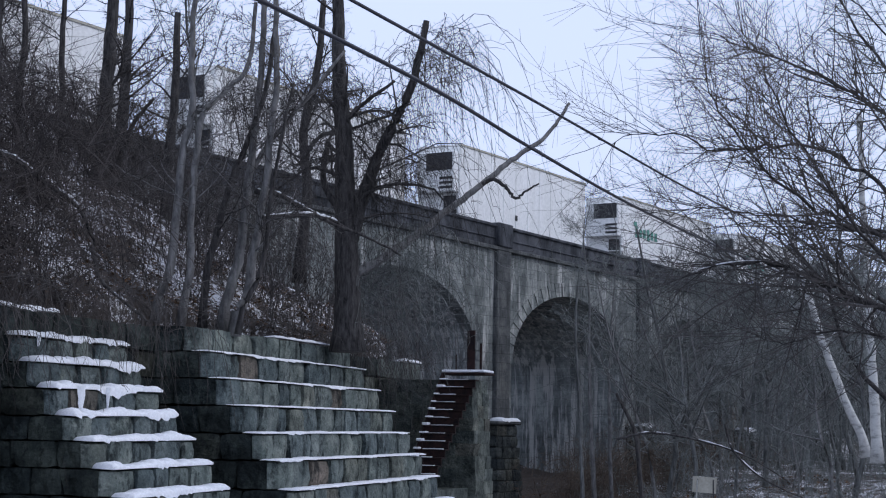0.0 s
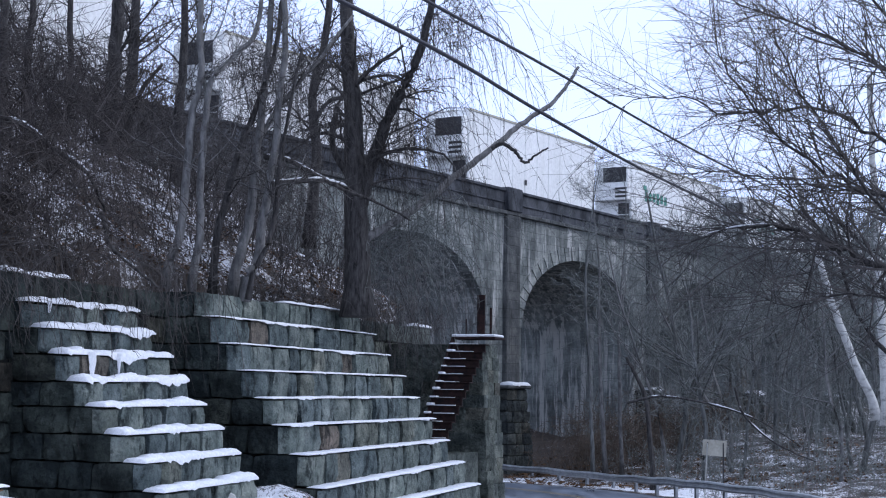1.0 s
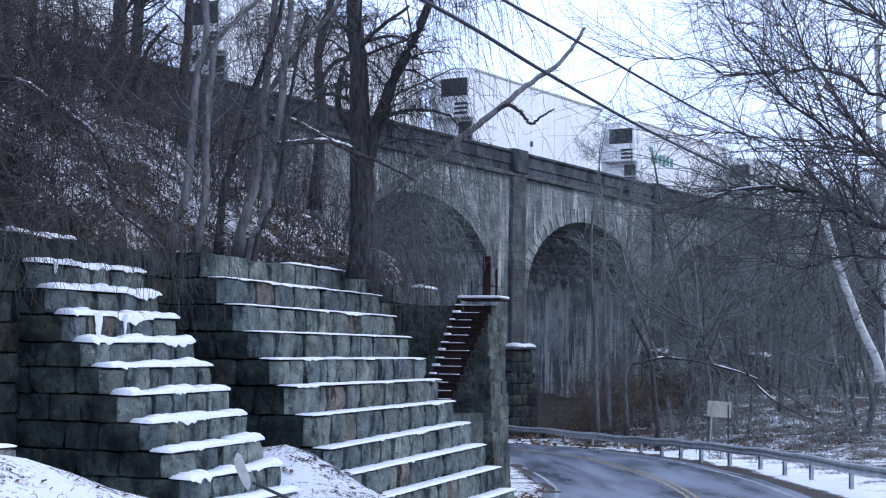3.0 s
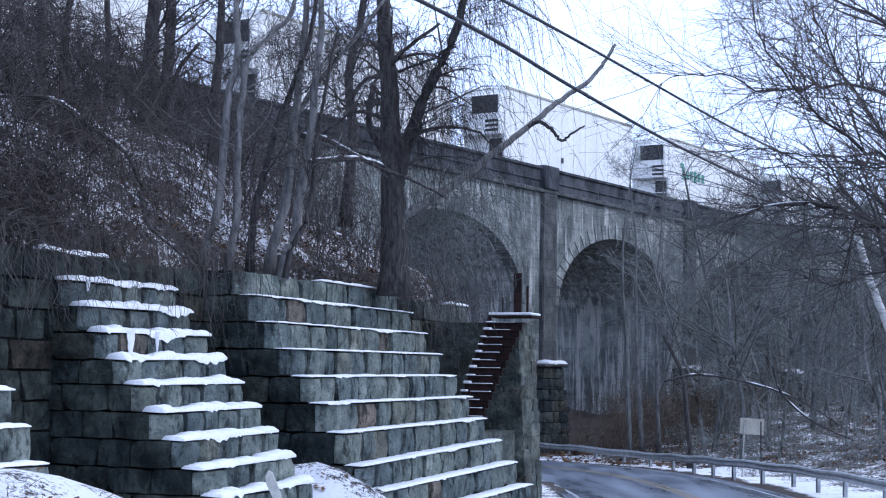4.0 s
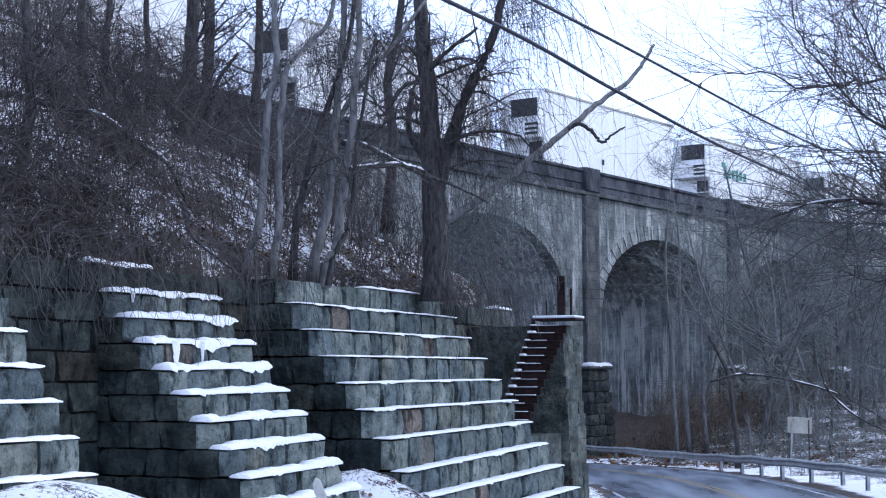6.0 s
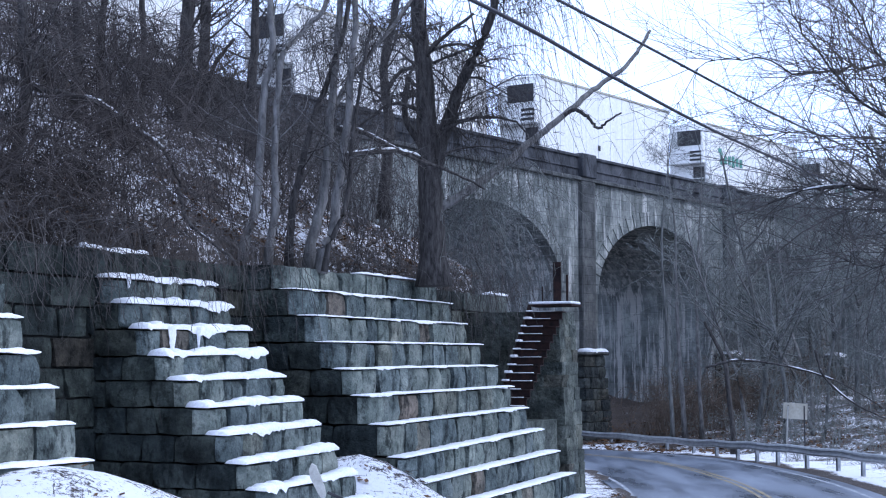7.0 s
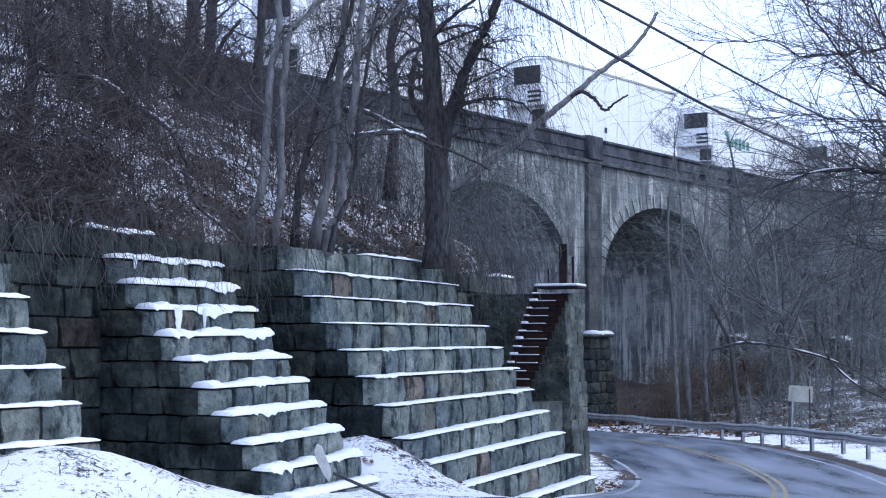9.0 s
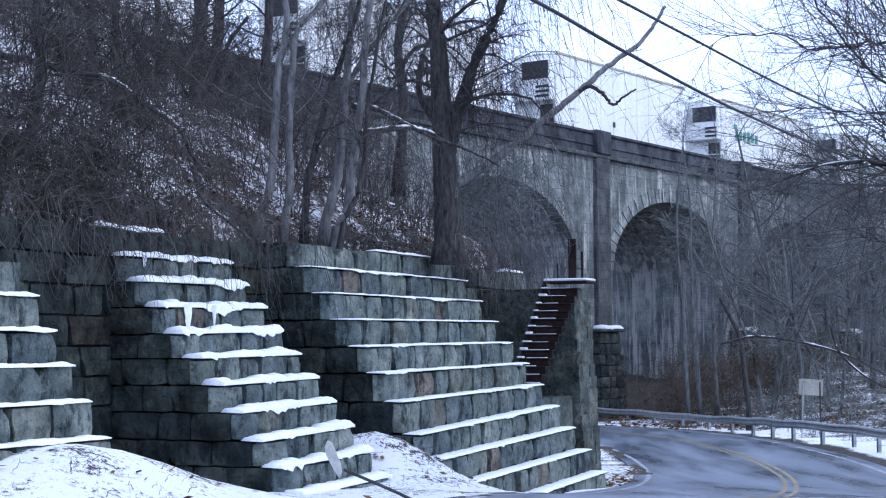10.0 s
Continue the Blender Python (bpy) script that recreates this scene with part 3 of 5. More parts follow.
# ---- the viaduct ----
def viaduct():
    ob = thing("viaduct", B0, "weathered stone railway viaduct with round arches", "viaduct", kind="structure")
    back = 9.0
    pitch, half, rise, spring = 18.0, 7.1, 4.1, 7.5
    first, count = -0.1, 5
    lo, hi = -46.0, first + pitch * count + 30
    top, foot = DECK - 0.1, -1.0
    centres = [first - pitch / 2 + pitch * i for i in range(count)]
    V, F = [], []

    def quad(a, b, c, d, V=V, F=F):
        k = len(V)
        V.extend((a, b, c, d))
        F.append((k, k + 1, k + 2, k + 3))

    def face(t, z, n):
        return BW * t + UP * z + BN * n

    edges = [lo] + [e for c in centres for e in (c - half, c + half)] + [hi]
    for a, b in zip(edges[0::2], edges[1::2]):                      # piers
        quad(face(a, foot, 0), face(b, foot, 0), face(b, top, 0), face(a, top, 0))
        quad(face(b, foot, -back), face(a, foot, -back), face(a, top, -back), face(b, top, -back))
    for c in centres:                                               # spandrels, soffits and jambs
        LV, LF = [], []
        arc = [(c - half * math.cos(math.pi * k / 24), spring + rise * math.sin(math.pi * k / 24)) for k in range(25)]
        for (t0, z0), (t1, z1) in zip(arc, arc[1:]):
            quad(face(t0, z0, 0), face(t1, z1, 0), face(t1, top, 0), face(t0, top, 0))
            quad(face(t1, z1, -back), face(t0, z0, -back), face(t0, top, -back), face(t1, top, -back))
            quad(face(t0, z0, 0), face(t0, z0, -back), face(t1, z1, -back), face(t1, z1, 0), LV, LF)
        for t, turn in ((c - half, 1), (c + half, -1)):
            q = [face(t, foot, 0), face(t, foot, -back), face(t, spring, -back), face(t, spring, 0)]
            quad(*q[::turn], LV, LF)
        raw("arch_lining", LV, LF, LIT_LIME_STONE, ob, "stone arch lining with pale lime streaks, light put into its colour")
    quad(face(lo, top, 0), face(hi, top, 0), face(hi, top, -back), face(lo, top, -back))
    bm = bmesh.new()
    verts = [bm.verts.new(v) for v in V]
    for f in F:
        bm.faces.new([verts[q] for q in f])
    bmesh.ops.remove_doubles(bm, verts=bm.verts[:], dist=0.0005)
    finish("wall", bm, BRIDGE_STONE, ob)
    # arch rings of single stones
    for c in centres[:5]:
        steps = 27
        for i in range(steps):
            a0, a1 = math.pi * i / steps + 0.008, math.pi * (i + 1) / steps - 0.008
            bm = bmesh.new()
            vs = []
            for n_ in (0.05, -0.6):
                for r_, a in ((-0.02, a0), (0.75, a0), (0.75, a1), (-0.02, a1)):
                    vs.append(bm.verts.new(BW * (c + (half + r_) * math.cos(a)) + UP * (spring + (rise + r_) * math.sin(a)) + BN * n_))
            for q in ((0, 1, 2, 3), (7, 6, 5, 4), (0, 4, 5, 1), (1, 5, 6, 2), (2, 6, 7, 3), (3, 7, 4, 0)):
                bm.faces.new([vs[j] for j in q])
            bmesh.ops.recalc_face_normals(bm, faces=bm.faces[:])
            finish("voussoir", bm, BRIDGE_STONE, ob)
    mb = Matrix.Rotation(-B_TURN, 4, "Z")

    def bar(name, t0, t1, n0, n1, z0, z1, mat, bevel=0.03):
        bm = bmesh.new()
        box_bm(bm, Matrix.Translation(BW * (t0 + t1) / 2 + BN * (n0 + n1) / 2 + UP * (z0 + z1) / 2) @ mb, n1 - n0, t1 - t0, z1 - z0, bevel)
        return finish(name, bm, mat, ob)

    bar("string_course", lo, hi, -0.5, 0.24, DECK - 0.096, DECK + 0.1, PIER_STONE)
    bar("deck", lo, hi, -back, -0.504, DECK - 0.096, DECK - 0.05, DARK_IRON, 0)
    bar("parapet", lo, hi, -0.35, 0.05, DECK + 0.104, DECK + 1.1, PARAPET, 0)
    bar("parapet_ledge", lo, hi, 0.054, 0.12, DECK + 0.5, DECK + 0.58, PARAPET, 0.02)
    bar("parapet_coping", lo, hi, -0.45, 0.16, DECK + 1.104, DECK + 1.26, PARAPET)
    rng = random.Random(44)
    for i in range(count + 1):
        t = first + pitch * i
        bar("pilaster", t - 0.1, t + 1.35, -0.2, 0.24, 4.5, DECK - 0.1, PIER_STONE, 0.04)
        bar("pilaster_cap", t - 0.15, t + 1.4, -0.46, 0.32, DECK + 0.104, DECK + 1.34, PARAPET, 0.05)
        # battered foot of the pier, in courses of single stones
        tc = t + 0.2 - 0.5 * i
        foot_top = 4.3
        for k in range(9):
            z1 = foot_top - 0.56 * k
            grow_out = 0.04 * k
            bar("foot_core", tc - 1.2 - grow_out, tc + 0.9 + grow_out, -0.2, 0.7 + grow_out, z1 - 0.558, z1, MORTAR, 0)
            if i > 2:
                continue
            u = tc - 1.3 - grow_out
            for w in split(rng, 2.3 + 2 * grow_out, 0.95):
                lay(PIER_BLOCKS, rng, ob, at_bridge(u + w / 2, 0.82 + grow_out + rng.uniform(-0.03, 0.06)), BW, BN, w - 0.03, 0.5, 0.54, z1 - 0.56)
                u += w
        bar("pier_cap", tc - 1.4, tc + 1.1, -0.3, 1.0, 4.304, 4.48, PIER_STONE, 0.06)
        snow_strip("snow", at_bridge(tc - 1.0, 1.0, 4.484), BW, BN, 1.9, 0.8, 0.13, 900 + i, "snow on the ledge of a viaduct pier", 0.2)
    return ob


PIER_STONE = masonry_material("pier_stone", (0.02, 0.023, 0.026), (0.055, 0.06, 0.063), (0.13, 0.135, 0.13), (0.016, 0.017, 0.018), 0.15)
BRIDGE_STONE = masonry_material("viaduct_stone", (0.05, 0.06, 0.06), (0.15, 0.168, 0.165), (0.34, 0.355, 0.33), (0.05, 0.054, 0.054), 0.9)
# lime streaks on paler viaduct stone; the arches' light is put into the colour
LIT_LIME_STONE = masonry_material("lit_lime_streaked_stone", (0.09, 0.105, 0.105), (0.22, 0.245, 0.245), (0.42, 0.45, 0.43), (0.10, 0.11, 0.11), 1.6, 0.50, 3.2)
PIER_BLOCKS = stone_meshes(stone_material("dark_pier_granite", (0.02, 0.024, 0.027), (0.055, 0.064, 0.066), (0.14, 0.152, 0.145)), 12, 17, 0.08, 0.03)
viaduct()


# ---- iron stair against the end of the wall ----
def iron_stair():
    n0, n1, s0, z0 = -14.52, -13.8, 39.25, 2.48
    rise, run, count = 0.205, 0.215, 14
    ob = thing("stair", at_wall(n0, s0, 0), "steep rust-brown stair with snow on its treads against the wall", "stair")
    m = Matrix.Rotation(-TURN, 4, "Z")
    inv = Matrix.Translation(-ob.location)

    def bar(name, na, nb, sa, sb, za, zb, mat, bevel=0.01, parent=ob):
        bm = bmesh.new()
        box_bm(bm, Matrix.Translation(at_wall((na + nb) / 2, (sa + sb) / 2, (za + zb) / 2)) @ m, nb - na, sb - sa, zb - za, bevel)
        bm.transform(inv)
        return finish(name, bm, mat, parent)

    rng = random.Random(2)
    for k in range(count):
        z, s = z0 + rise * k, s0 + run * k
        wide = n1 + 0.018 * k
        bar("riser", n0, wide, s, s + 0.05, z - rise + 0.004, z - 0.03, RUST)
        tread = bar("tread", n0 - 0.04, wide + 0.03, s - 0.05, s + run + 0.05, z - 0.028, z, RUST, 0.005)
        for _ in range(2):
            a2 = n0 - 0.02 + rng.uniform(0, 0.3)
            b2 = min(a2 + rng.uniform(0.25, 0.6), wide)
            bar("snow_patch", a2, b2, s - 0.055, s + 0.10 + rng.uniform(-0.02, 0.02), z + 0.001, z + rng.uniform(0.008, 0.022), SNOW, 0.003, tread)
        bar("snow_patch", n0 - 0.05, n0 + rng.uniform(0.06, 0.16), s - 0.07, s + 0.14, z + 0.001, z + rng.uniform(0.03, 0.075), SNOW, 0.015, tread)
    top = z0 + rise * count
    end = s0 + run * count
    landing = bar("landing", n0 - 0.06, -13.35, end - 0.05, end + 0.85, top - 0.06, top, RUST)
    bar("snow_patch", n0 - 0.05, -13.36, end - 0.06, end + 0.8, top + 0.001, top + 0.07, SNOW, 0.02, landing)
    bar("footing", n0, n1, s0 + 0.06, end, -0.2, z0 - rise, RUBBLE_STONE)
    for n in (n0 - 0.03,):
        bm = bmesh.new()
        pts = [(s0 - 0.05, z0 - rise - 0.1), (s0 + 0.5, z0 - rise - 0.1), (end + 0.1, top - 0.35), (end + 0.1, top - 0.03), (end - 0.1, top - 0.03)]
        fs = []
        for e in (-0.02, 0.02):
            fs.append([bm.verts.new(at_wall(n + e + (0.2 if n > n0 and s > end - 1 else 0.0), s, z) - ob.location) for s, z in pts])
        bm.faces.new(fs[0]), bm.faces.new(fs[1][::-1])
        for i in range(5):
            bm.faces.new((fs[0][i], fs[0][(i + 1) % 5], fs[1][(i + 1) % 5], fs[1][i]))
        bmesh.ops.recalc_face_normals(bm, faces=bm.faces[:])
        finish("stringer", bm, RUST, ob)
    bar("rail_post", -13.98, -13.76, end + 0.3, end + 0.36, top + 0.005, top + 1.15, RUST)
    bar("rail_post", -13.62, -13.56, end + 0.3, end + 0.36, top + 0.005, top + 0.8, RUST)
    bar("rail_post", -14.3, -14.27, end + 0.3, end + 0.34, top + 0.005, top + 0.5, RUST)
    return ob


iron_stair()


# ---- guard rail ----
def guard_rail():
    line = spline([(14.9, 36, 0), (14.9, 46, 0), (14.5, 54, 0), (13.9, 58.5, 0), (12.7, 63, 0), (11.9, 67, 0), (10.9, 72, 0), (9.2, 77.5, 0), (6.9, 82.5, 0), (3.0, 87, 0)], 8)
    ob = thing("guard_rail", line[0], "galvanised steel crash barrier on posts along the bend", "guard rail")
    prof = [(0.0, 0.31), (0.06, 0.285), (0.08, 0.235), (0.015, 0.175), (0.015, 0.135), (0.08, 0.075), (0.06, 0.025), (0.0, 0.0)]
    prof = prof + [(a - 0.012, b) for a, b in reversed(prof)]
    V, F = [], []
    k = len(prof)
    for i, p in enumerate(line):
        t = (line[min(i + 1, len(line) - 1)] - line[max(i - 1, 0)]).normalized()
        out = Vector((-t.y, t.x, 0))
        sag = 0.02 * math.sin(i * 0.9)
        for a, b in prof:
            V.append(p - line[0] + out * a + UP * (0.46 + sag + b - 0.2 * ramp(p.y, 62, 74)))
    for i in range(len(line) - 1):
        for j in range(k):
            F.append((i * k + j, i * k + (j + 1) % k, (i + 1) * k + (j + 1) % k, (i + 1) * k + j))
    raw("rail", V, F, STEEL, ob)
    for i in range(0, len(line), 4):
        p = line[i]
        t = (line[min(i + 1, len(line) - 1)] - line[max(i - 1, 0)]).normalized()
        a = math.atan2(t.x, t.y)
        g = ground_height(p.x, p.y)
        out = Vector((t.y, -t.x, 0))
        m = Matrix.Rotation(-a, 4, "Z")
        bm = bmesh.new()
        hgt = 0.76 - g + 0.3 - 0.2 * ramp(p.y, 62, 74)
        for w, d, o in ((0.012, 0.16, 0.0), (0.11, 0.012, 0.075), (0.11, 0.012, -0.075)):
            box_bm(bm, Matrix.Translation(p - line[0] + out * (0.2 + o * 0) + t * o + UP * (g - 0.3 + hgt / 2)) @ m, *( (w, d, hgt) if o == 0 else (0.11, 0.012, hgt)))
        post = finish("post", bm, STEEL, ob)
        box_part("spacer", Matrix.Translation(p - line[0] + out * 0.07 + UP * (0.62 - 0.2 * ramp(p.y, 62, 74))) @ m, (0.13, 0.12, 0.3), BARK, post, 0.01)
    return ob


guard_rail()


# ---- signs ----
def back_of_sign():
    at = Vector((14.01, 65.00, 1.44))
    g = ground_height(at.x, at.y)
    ob = thing("road_sign", Vector((at.x, at.y, g)), "cream rectangular road sign seen from behind on a thin post", "road sign")
    tilt = Matrix.Rotation(radians(-8), 4, "Z") @ Matrix.Rotation(radians(4), 4, "Y")
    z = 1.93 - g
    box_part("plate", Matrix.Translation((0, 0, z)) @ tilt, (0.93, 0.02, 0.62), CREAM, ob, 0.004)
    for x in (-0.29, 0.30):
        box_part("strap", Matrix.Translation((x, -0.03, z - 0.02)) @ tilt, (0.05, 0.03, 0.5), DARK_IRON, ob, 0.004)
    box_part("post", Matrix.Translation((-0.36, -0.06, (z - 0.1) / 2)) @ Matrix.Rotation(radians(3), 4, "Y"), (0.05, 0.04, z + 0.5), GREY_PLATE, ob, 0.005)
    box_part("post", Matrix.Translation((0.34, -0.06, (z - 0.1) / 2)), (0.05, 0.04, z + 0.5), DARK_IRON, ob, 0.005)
    return ob


def bent_marker():
    foot = Vector((-0.28, 21.50, 1.32))
    foot.z = ground_height(foot.x, foot.y) - 0.1
    ob = thing("marker_post", foot, "pale pointed marker plate on a bent dark iron post", "road sign")
    head = Vector((-1.45, 22.00, 1.99)) - foot
    V, F = tubes([(spline([(0, 0, 0), head * 0.35 + Vector((0, 0, 0.02)), head], 5), [0.022] * 11, 6)])
    raw("post", V, F, DARK_IRON, ob)
    c = Vector((-1.59, 22.00, 2.12)) - foot
    u, v = Vector((0.115, 0.03, -0.10)), Vector((0.03, 0.02, 0.13))
    back = Vector((0.01, 0.012, 0.006))
    rim = [c + u * a + v * b for a, b in ((-1.0, 1.15), (-0.55, 1.25), (0.75, 0.1), (1.05, -0.55), (0.95, -1.1), (0.35, -0.9), (-0.8, -0.1), (-1.1, 0.5))]
    k = len(rim)
    raw("plate", rim + [p + back for p in rim], [tuple(range(k)), tuple(range(2 * k - 1, k - 1, -1))] + [(i, i + k, (i + 1) % k + k, (i + 1) % k) for i in range(k)], GREY_PLATE, ob, "weathered pale plate")
    return ob


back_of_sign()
bent_marker()


# ---- overhead cables ----
def cable(label, ctrl, r):
    pts = spline(ctrl, 16)
    V, F = tubes([(pts, [r] * len(pts), 6)])
    return tagged(raw("overhead_cable", V, F, CABLE, smooth=True), label, "cable", "overhead cables")


cable("thick black overhead cable sagging across the road", [(-2.15, 17.00, 8.65), (0.96, 23.00, 8.57), (3.05, 28.00, 8.57), (6.39, 36.00, 8.67), (11.56, 47.00, 8.82), (21.41, 64.00, 8.57)], 0.030)
cable("thin black overhead cable above the road", [(-1.09, 17.00, 8.68), (2.15, 23.00, 8.57), (4.02, 28.00, 8.89), (7.64, 36.00, 9.07), (12.54, 47.00, 9.60), (22.31, 64.00, 9.67)], 0.022)


# ---- freight train on the viaduct ----
def semi_trailer(label, t, colour, marks):
    base = at_bridge(t, -3.8, DECK + 0.95)
    ob = thing("semi_trailer", base, label, "trailer", "trailers on the train")
    m = Matrix.Rotation(-B_TURN, 4, "Z")     # x: towards the eye, y: along the train
    ob.rotation_euler = (0, 0, -B_TURN)
    ln, wd, ht = 15.4, 2.6, 4.85

    def bar(name, x, y, z, sx, sy, sz, mat, bevel=0.02, parent=ob):
        return box_part(name, Matrix.Translation((x, y, z)), (sx, sy, sz), mat, parent, bevel)

    bar("body", 0, ln / 2, ht / 2 + 0.2, wd, ln, ht - 0.4, colour, 0.06)
    for y in np.linspace(0.6, ln - 0.4, 11):
        bar("side_post", wd / 2 + 0.012, float(y), ht / 2 + 0.2, 0.03, 0.06, ht - 0.6, colour, 0.005)
    bar("top_rail", wd / 2 + 0.02, ln / 2, ht - 0.06, 0.06, ln - 0.1, 0.12, CREAM, 0.01)
    bar("bottom_rail", wd / 2 + 0.02, ln / 2, 0.34, 0.06, ln - 0.1, 0.18, GREY_PLATE, 0.01)
    unit = bar("refrigeration_unit", 0.1, -0.28, 3.3, 2.3, 0.5, 2.2, WHITE_PAINT, 0.06)
    bar("grille", 0.35, -0.55, 3.85, 1.6, 0.06, 0.95, BLACK, 0.02, unit)
    for z in (2.45, 2.7, 2.95):
        bar("louvre", 0.78, -0.55, z, 0.8, 0.05, 0.13, BLACK, 0.01, unit)
    bar("nose_ladder", 0.78, -0.08, 1.3, 0.75, 0.1, 1.5, BLACK, 0.02)
    for z in (0.7, 1.0, 1.3):
        bar("rung", 0.78, -0.16, z, 0.75, 0.05, 0.06, WHITE_PAINT, 0.01)
    for x in (-0.9, 0.9):
        bar("landing_leg", x, 2.6, -0.1, 0.14, 0.14, 0.62, DARK_IRON, 0.01)
    for y in (ln - 1.2, ln - 2.5):
        for x in (-1.0, 1.0):
            bm = bmesh.new()
            bmesh.ops.create_cone(bm, cap_ends=True, segments=20, radius1=0.5, radius2=0.5, depth=0.5, matrix=Matrix.Translation((x, y, 0.06)) @ Matrix.Rotation(radians(90), 4, "Y"))
            finish("tyre", bm, BLACK, ob)
    for name, y, z, sy, sz, mat in marks:
        bar(name, wd / 2 + 0.036, y, z, 0.012, sy, sz, mat, 0)
    return ob


GREEN_MARKS = [("emblem", 2.2 + 0.62 * i, 2.75 - 0.03 * (i % 2), 0.4, 0.55 + 0.2 * (i % 3 == 0), GREEN_PAINT) for i in range(6)] + [("mark", 2.0, 3.25, 0.5, 0.3, GREEN_PAINT)]
BLUE_MARKS = [("painted_mark", 1.8 + 0.55 * i, 0.9 + 0.14 * (i % 3), 0.3, 0.7 - 0.12 * (i % 2), BLUE_PAINT) for i in range(6)]
SMALL_MARKS = [("mark", 6.4, 1.6, 0.25, 0.3, BLACK), ("mark", 5.0, 0.9, 0.3, 0.3, BLACK), ("mark", 5.0, 3.2, 0.12, 0.3, BLACK)]
RED_MARKS = [("painted_panel", 4.6, 1.0, 3.6, 0.9, RED_PAINT)] + GREEN_MARKS
PITCH = 20.8
for i, (words, marks) in enumerate((
        ("white trailer with green lettering shapes on the train", GREEN_MARKS), ("plain white trailer with small dark marks on the train", SMALL_MARKS),
        ("white trailer with small dark marks on the train", SMALL_MARKS), ("white trailer with faint green shapes on the train", GREEN_MARKS),
        ("white trailer with blue painted marks on the train", BLUE_MARKS + GREEN_MARKS), ("white trailer with a red panel and green shapes on the train", RED_MARKS),
        ("plain white trailer far along the train", SMALL_MARKS))):
    semi_trailer(words, 0.4 + PITCH * (i - 2), WHITE_PAINT, marks)


def flat_car(t):
    ob = thing("flat_car", at_bridge(t, -3.8, DECK - 0.3), "dark steel flat car carrying two trailers", "railway wagon", "flat cars")
    ob.rotation_euler = (0, 0, -B_TURN)
    box_part("deck", Matrix.Translation((0, 18.4, 0.85)), (2.7, 38.6, 0.4), DARK_IRON, ob, 0.02)
    for y in (3.0, 33.6):
        bogie = box_part("bogie", Matrix.Translation((0, y, 0.4)), (2.0, 2.6, 0.2), DARK_IRON, ob, 0.03)
        for dy in (-0.85, 0.85):
            for x in (-0.78, 0.78):
                bm = bmesh.new()
                bmesh.ops.create_cone(bm, cap_ends=True, segments=20, radius1=0.42, radius2=0.42, depth=0.12, matrix=Matrix.Translation((x, y + dy, 0.43)) @ Matrix.Rotation(radians(90), 4, "Y"))
                finish("wheel", bm, DARK_IRON, bogie)


for i in range(4):
    flat_car(0.4 - 2 * PITCH - 0.6 + 2 * PITCH * i)


# ---- bare trees ----
def grow(rng, start, heading, length, r, level, out, reach=(0.55, 0.8), wob=0.22, lift=0.05, kids=(7, 6, 5), least=0.006, depth=3, droop=0.0):
    """Adds a wavering tapered limb and its branches to out, as (level, points, radii)."""
    segs = (9, 6, 4, 2)[min(level, 3)]
    p, d = Vector(start), Vector(heading).normalized()
    pts, step = [p.copy()], length / segs
    for i in range(segs):
        d = (d + Vector((rng.gauss(0, wob), rng.gauss(0, wob), rng.gauss(0, wob) * 0.7 + lift - droop * (i / segs)))).normalized()
        p = p + d * step
        pts.append(p.copy())
    rad = [max(r * (1 - 0.72 * i / segs), least * 0.7) for i in range(segs + 1)]
    out.append((level, pts, rad))
    if level < depth:
        limbs(rng, pts, rad, length, level, out, reach, wob, lift, kids, least, depth, droop)


def limbs(rng, pts, rad, length, level, out, reach=(0.55, 0.8), wob=0.22, lift=0.05, kids=(7, 6, 5), least=0.006, depth=3, droop=0.0, low=0.25):
    n = kids[min(level, len(kids) - 1)]
    for _ in range(n):
        u = rng.uniform(low if level == 0 else 0.12, 1.0)
        i = min(int(u * (len(pts) - 1)), len(pts) - 2)
        base = pts[i].lerp(pts[i + 1], u * (len(pts) - 1) - i)
        ax = (pts[i + 1] - pts[i]).normalized()
        side = Vector((rng.gauss(0, 1), rng.gauss(0, 1), rng.gauss(0, 0.6)))
        side = (side - ax * side.dot(ax)).normalized()
        d = ax * rng.uniform(0.35, 0.9) + side * rng.uniform(0.6, 1.0)
        ln = length * rng.uniform(*reach) * (0.62 if level == 0 else 0.6) * (1.15 - 0.55 * u)
        grow(rng, base, d, ln, max(rad[i] * rng.uniform(0.4, 0.62), least), level + 1, out, reach, wob, lift, kids, least, depth, droop)


def make_tree(name, label, at, out, mat, category="tree", group="", twig=None, sides=(8, 5, 3, 3)):
    ob = thing(name, at, label, category, group)
    org = Vector(at)
    thick = [([p - org for p in pts], rad, sides[min(lv, 3)]) for lv, pts, rad in out if lv < 2]
    fine = [([p - org for p in pts], rad, 3) for lv, pts, rad in out if lv >= 2]
    V, F = tubes(thick)
    raw("trunk", V, F, mat, ob, smooth=True)
    if fine:
        V, F = tubes(fine)
        raw("crown", V, F, twig or TWIG, ob)
    return ob


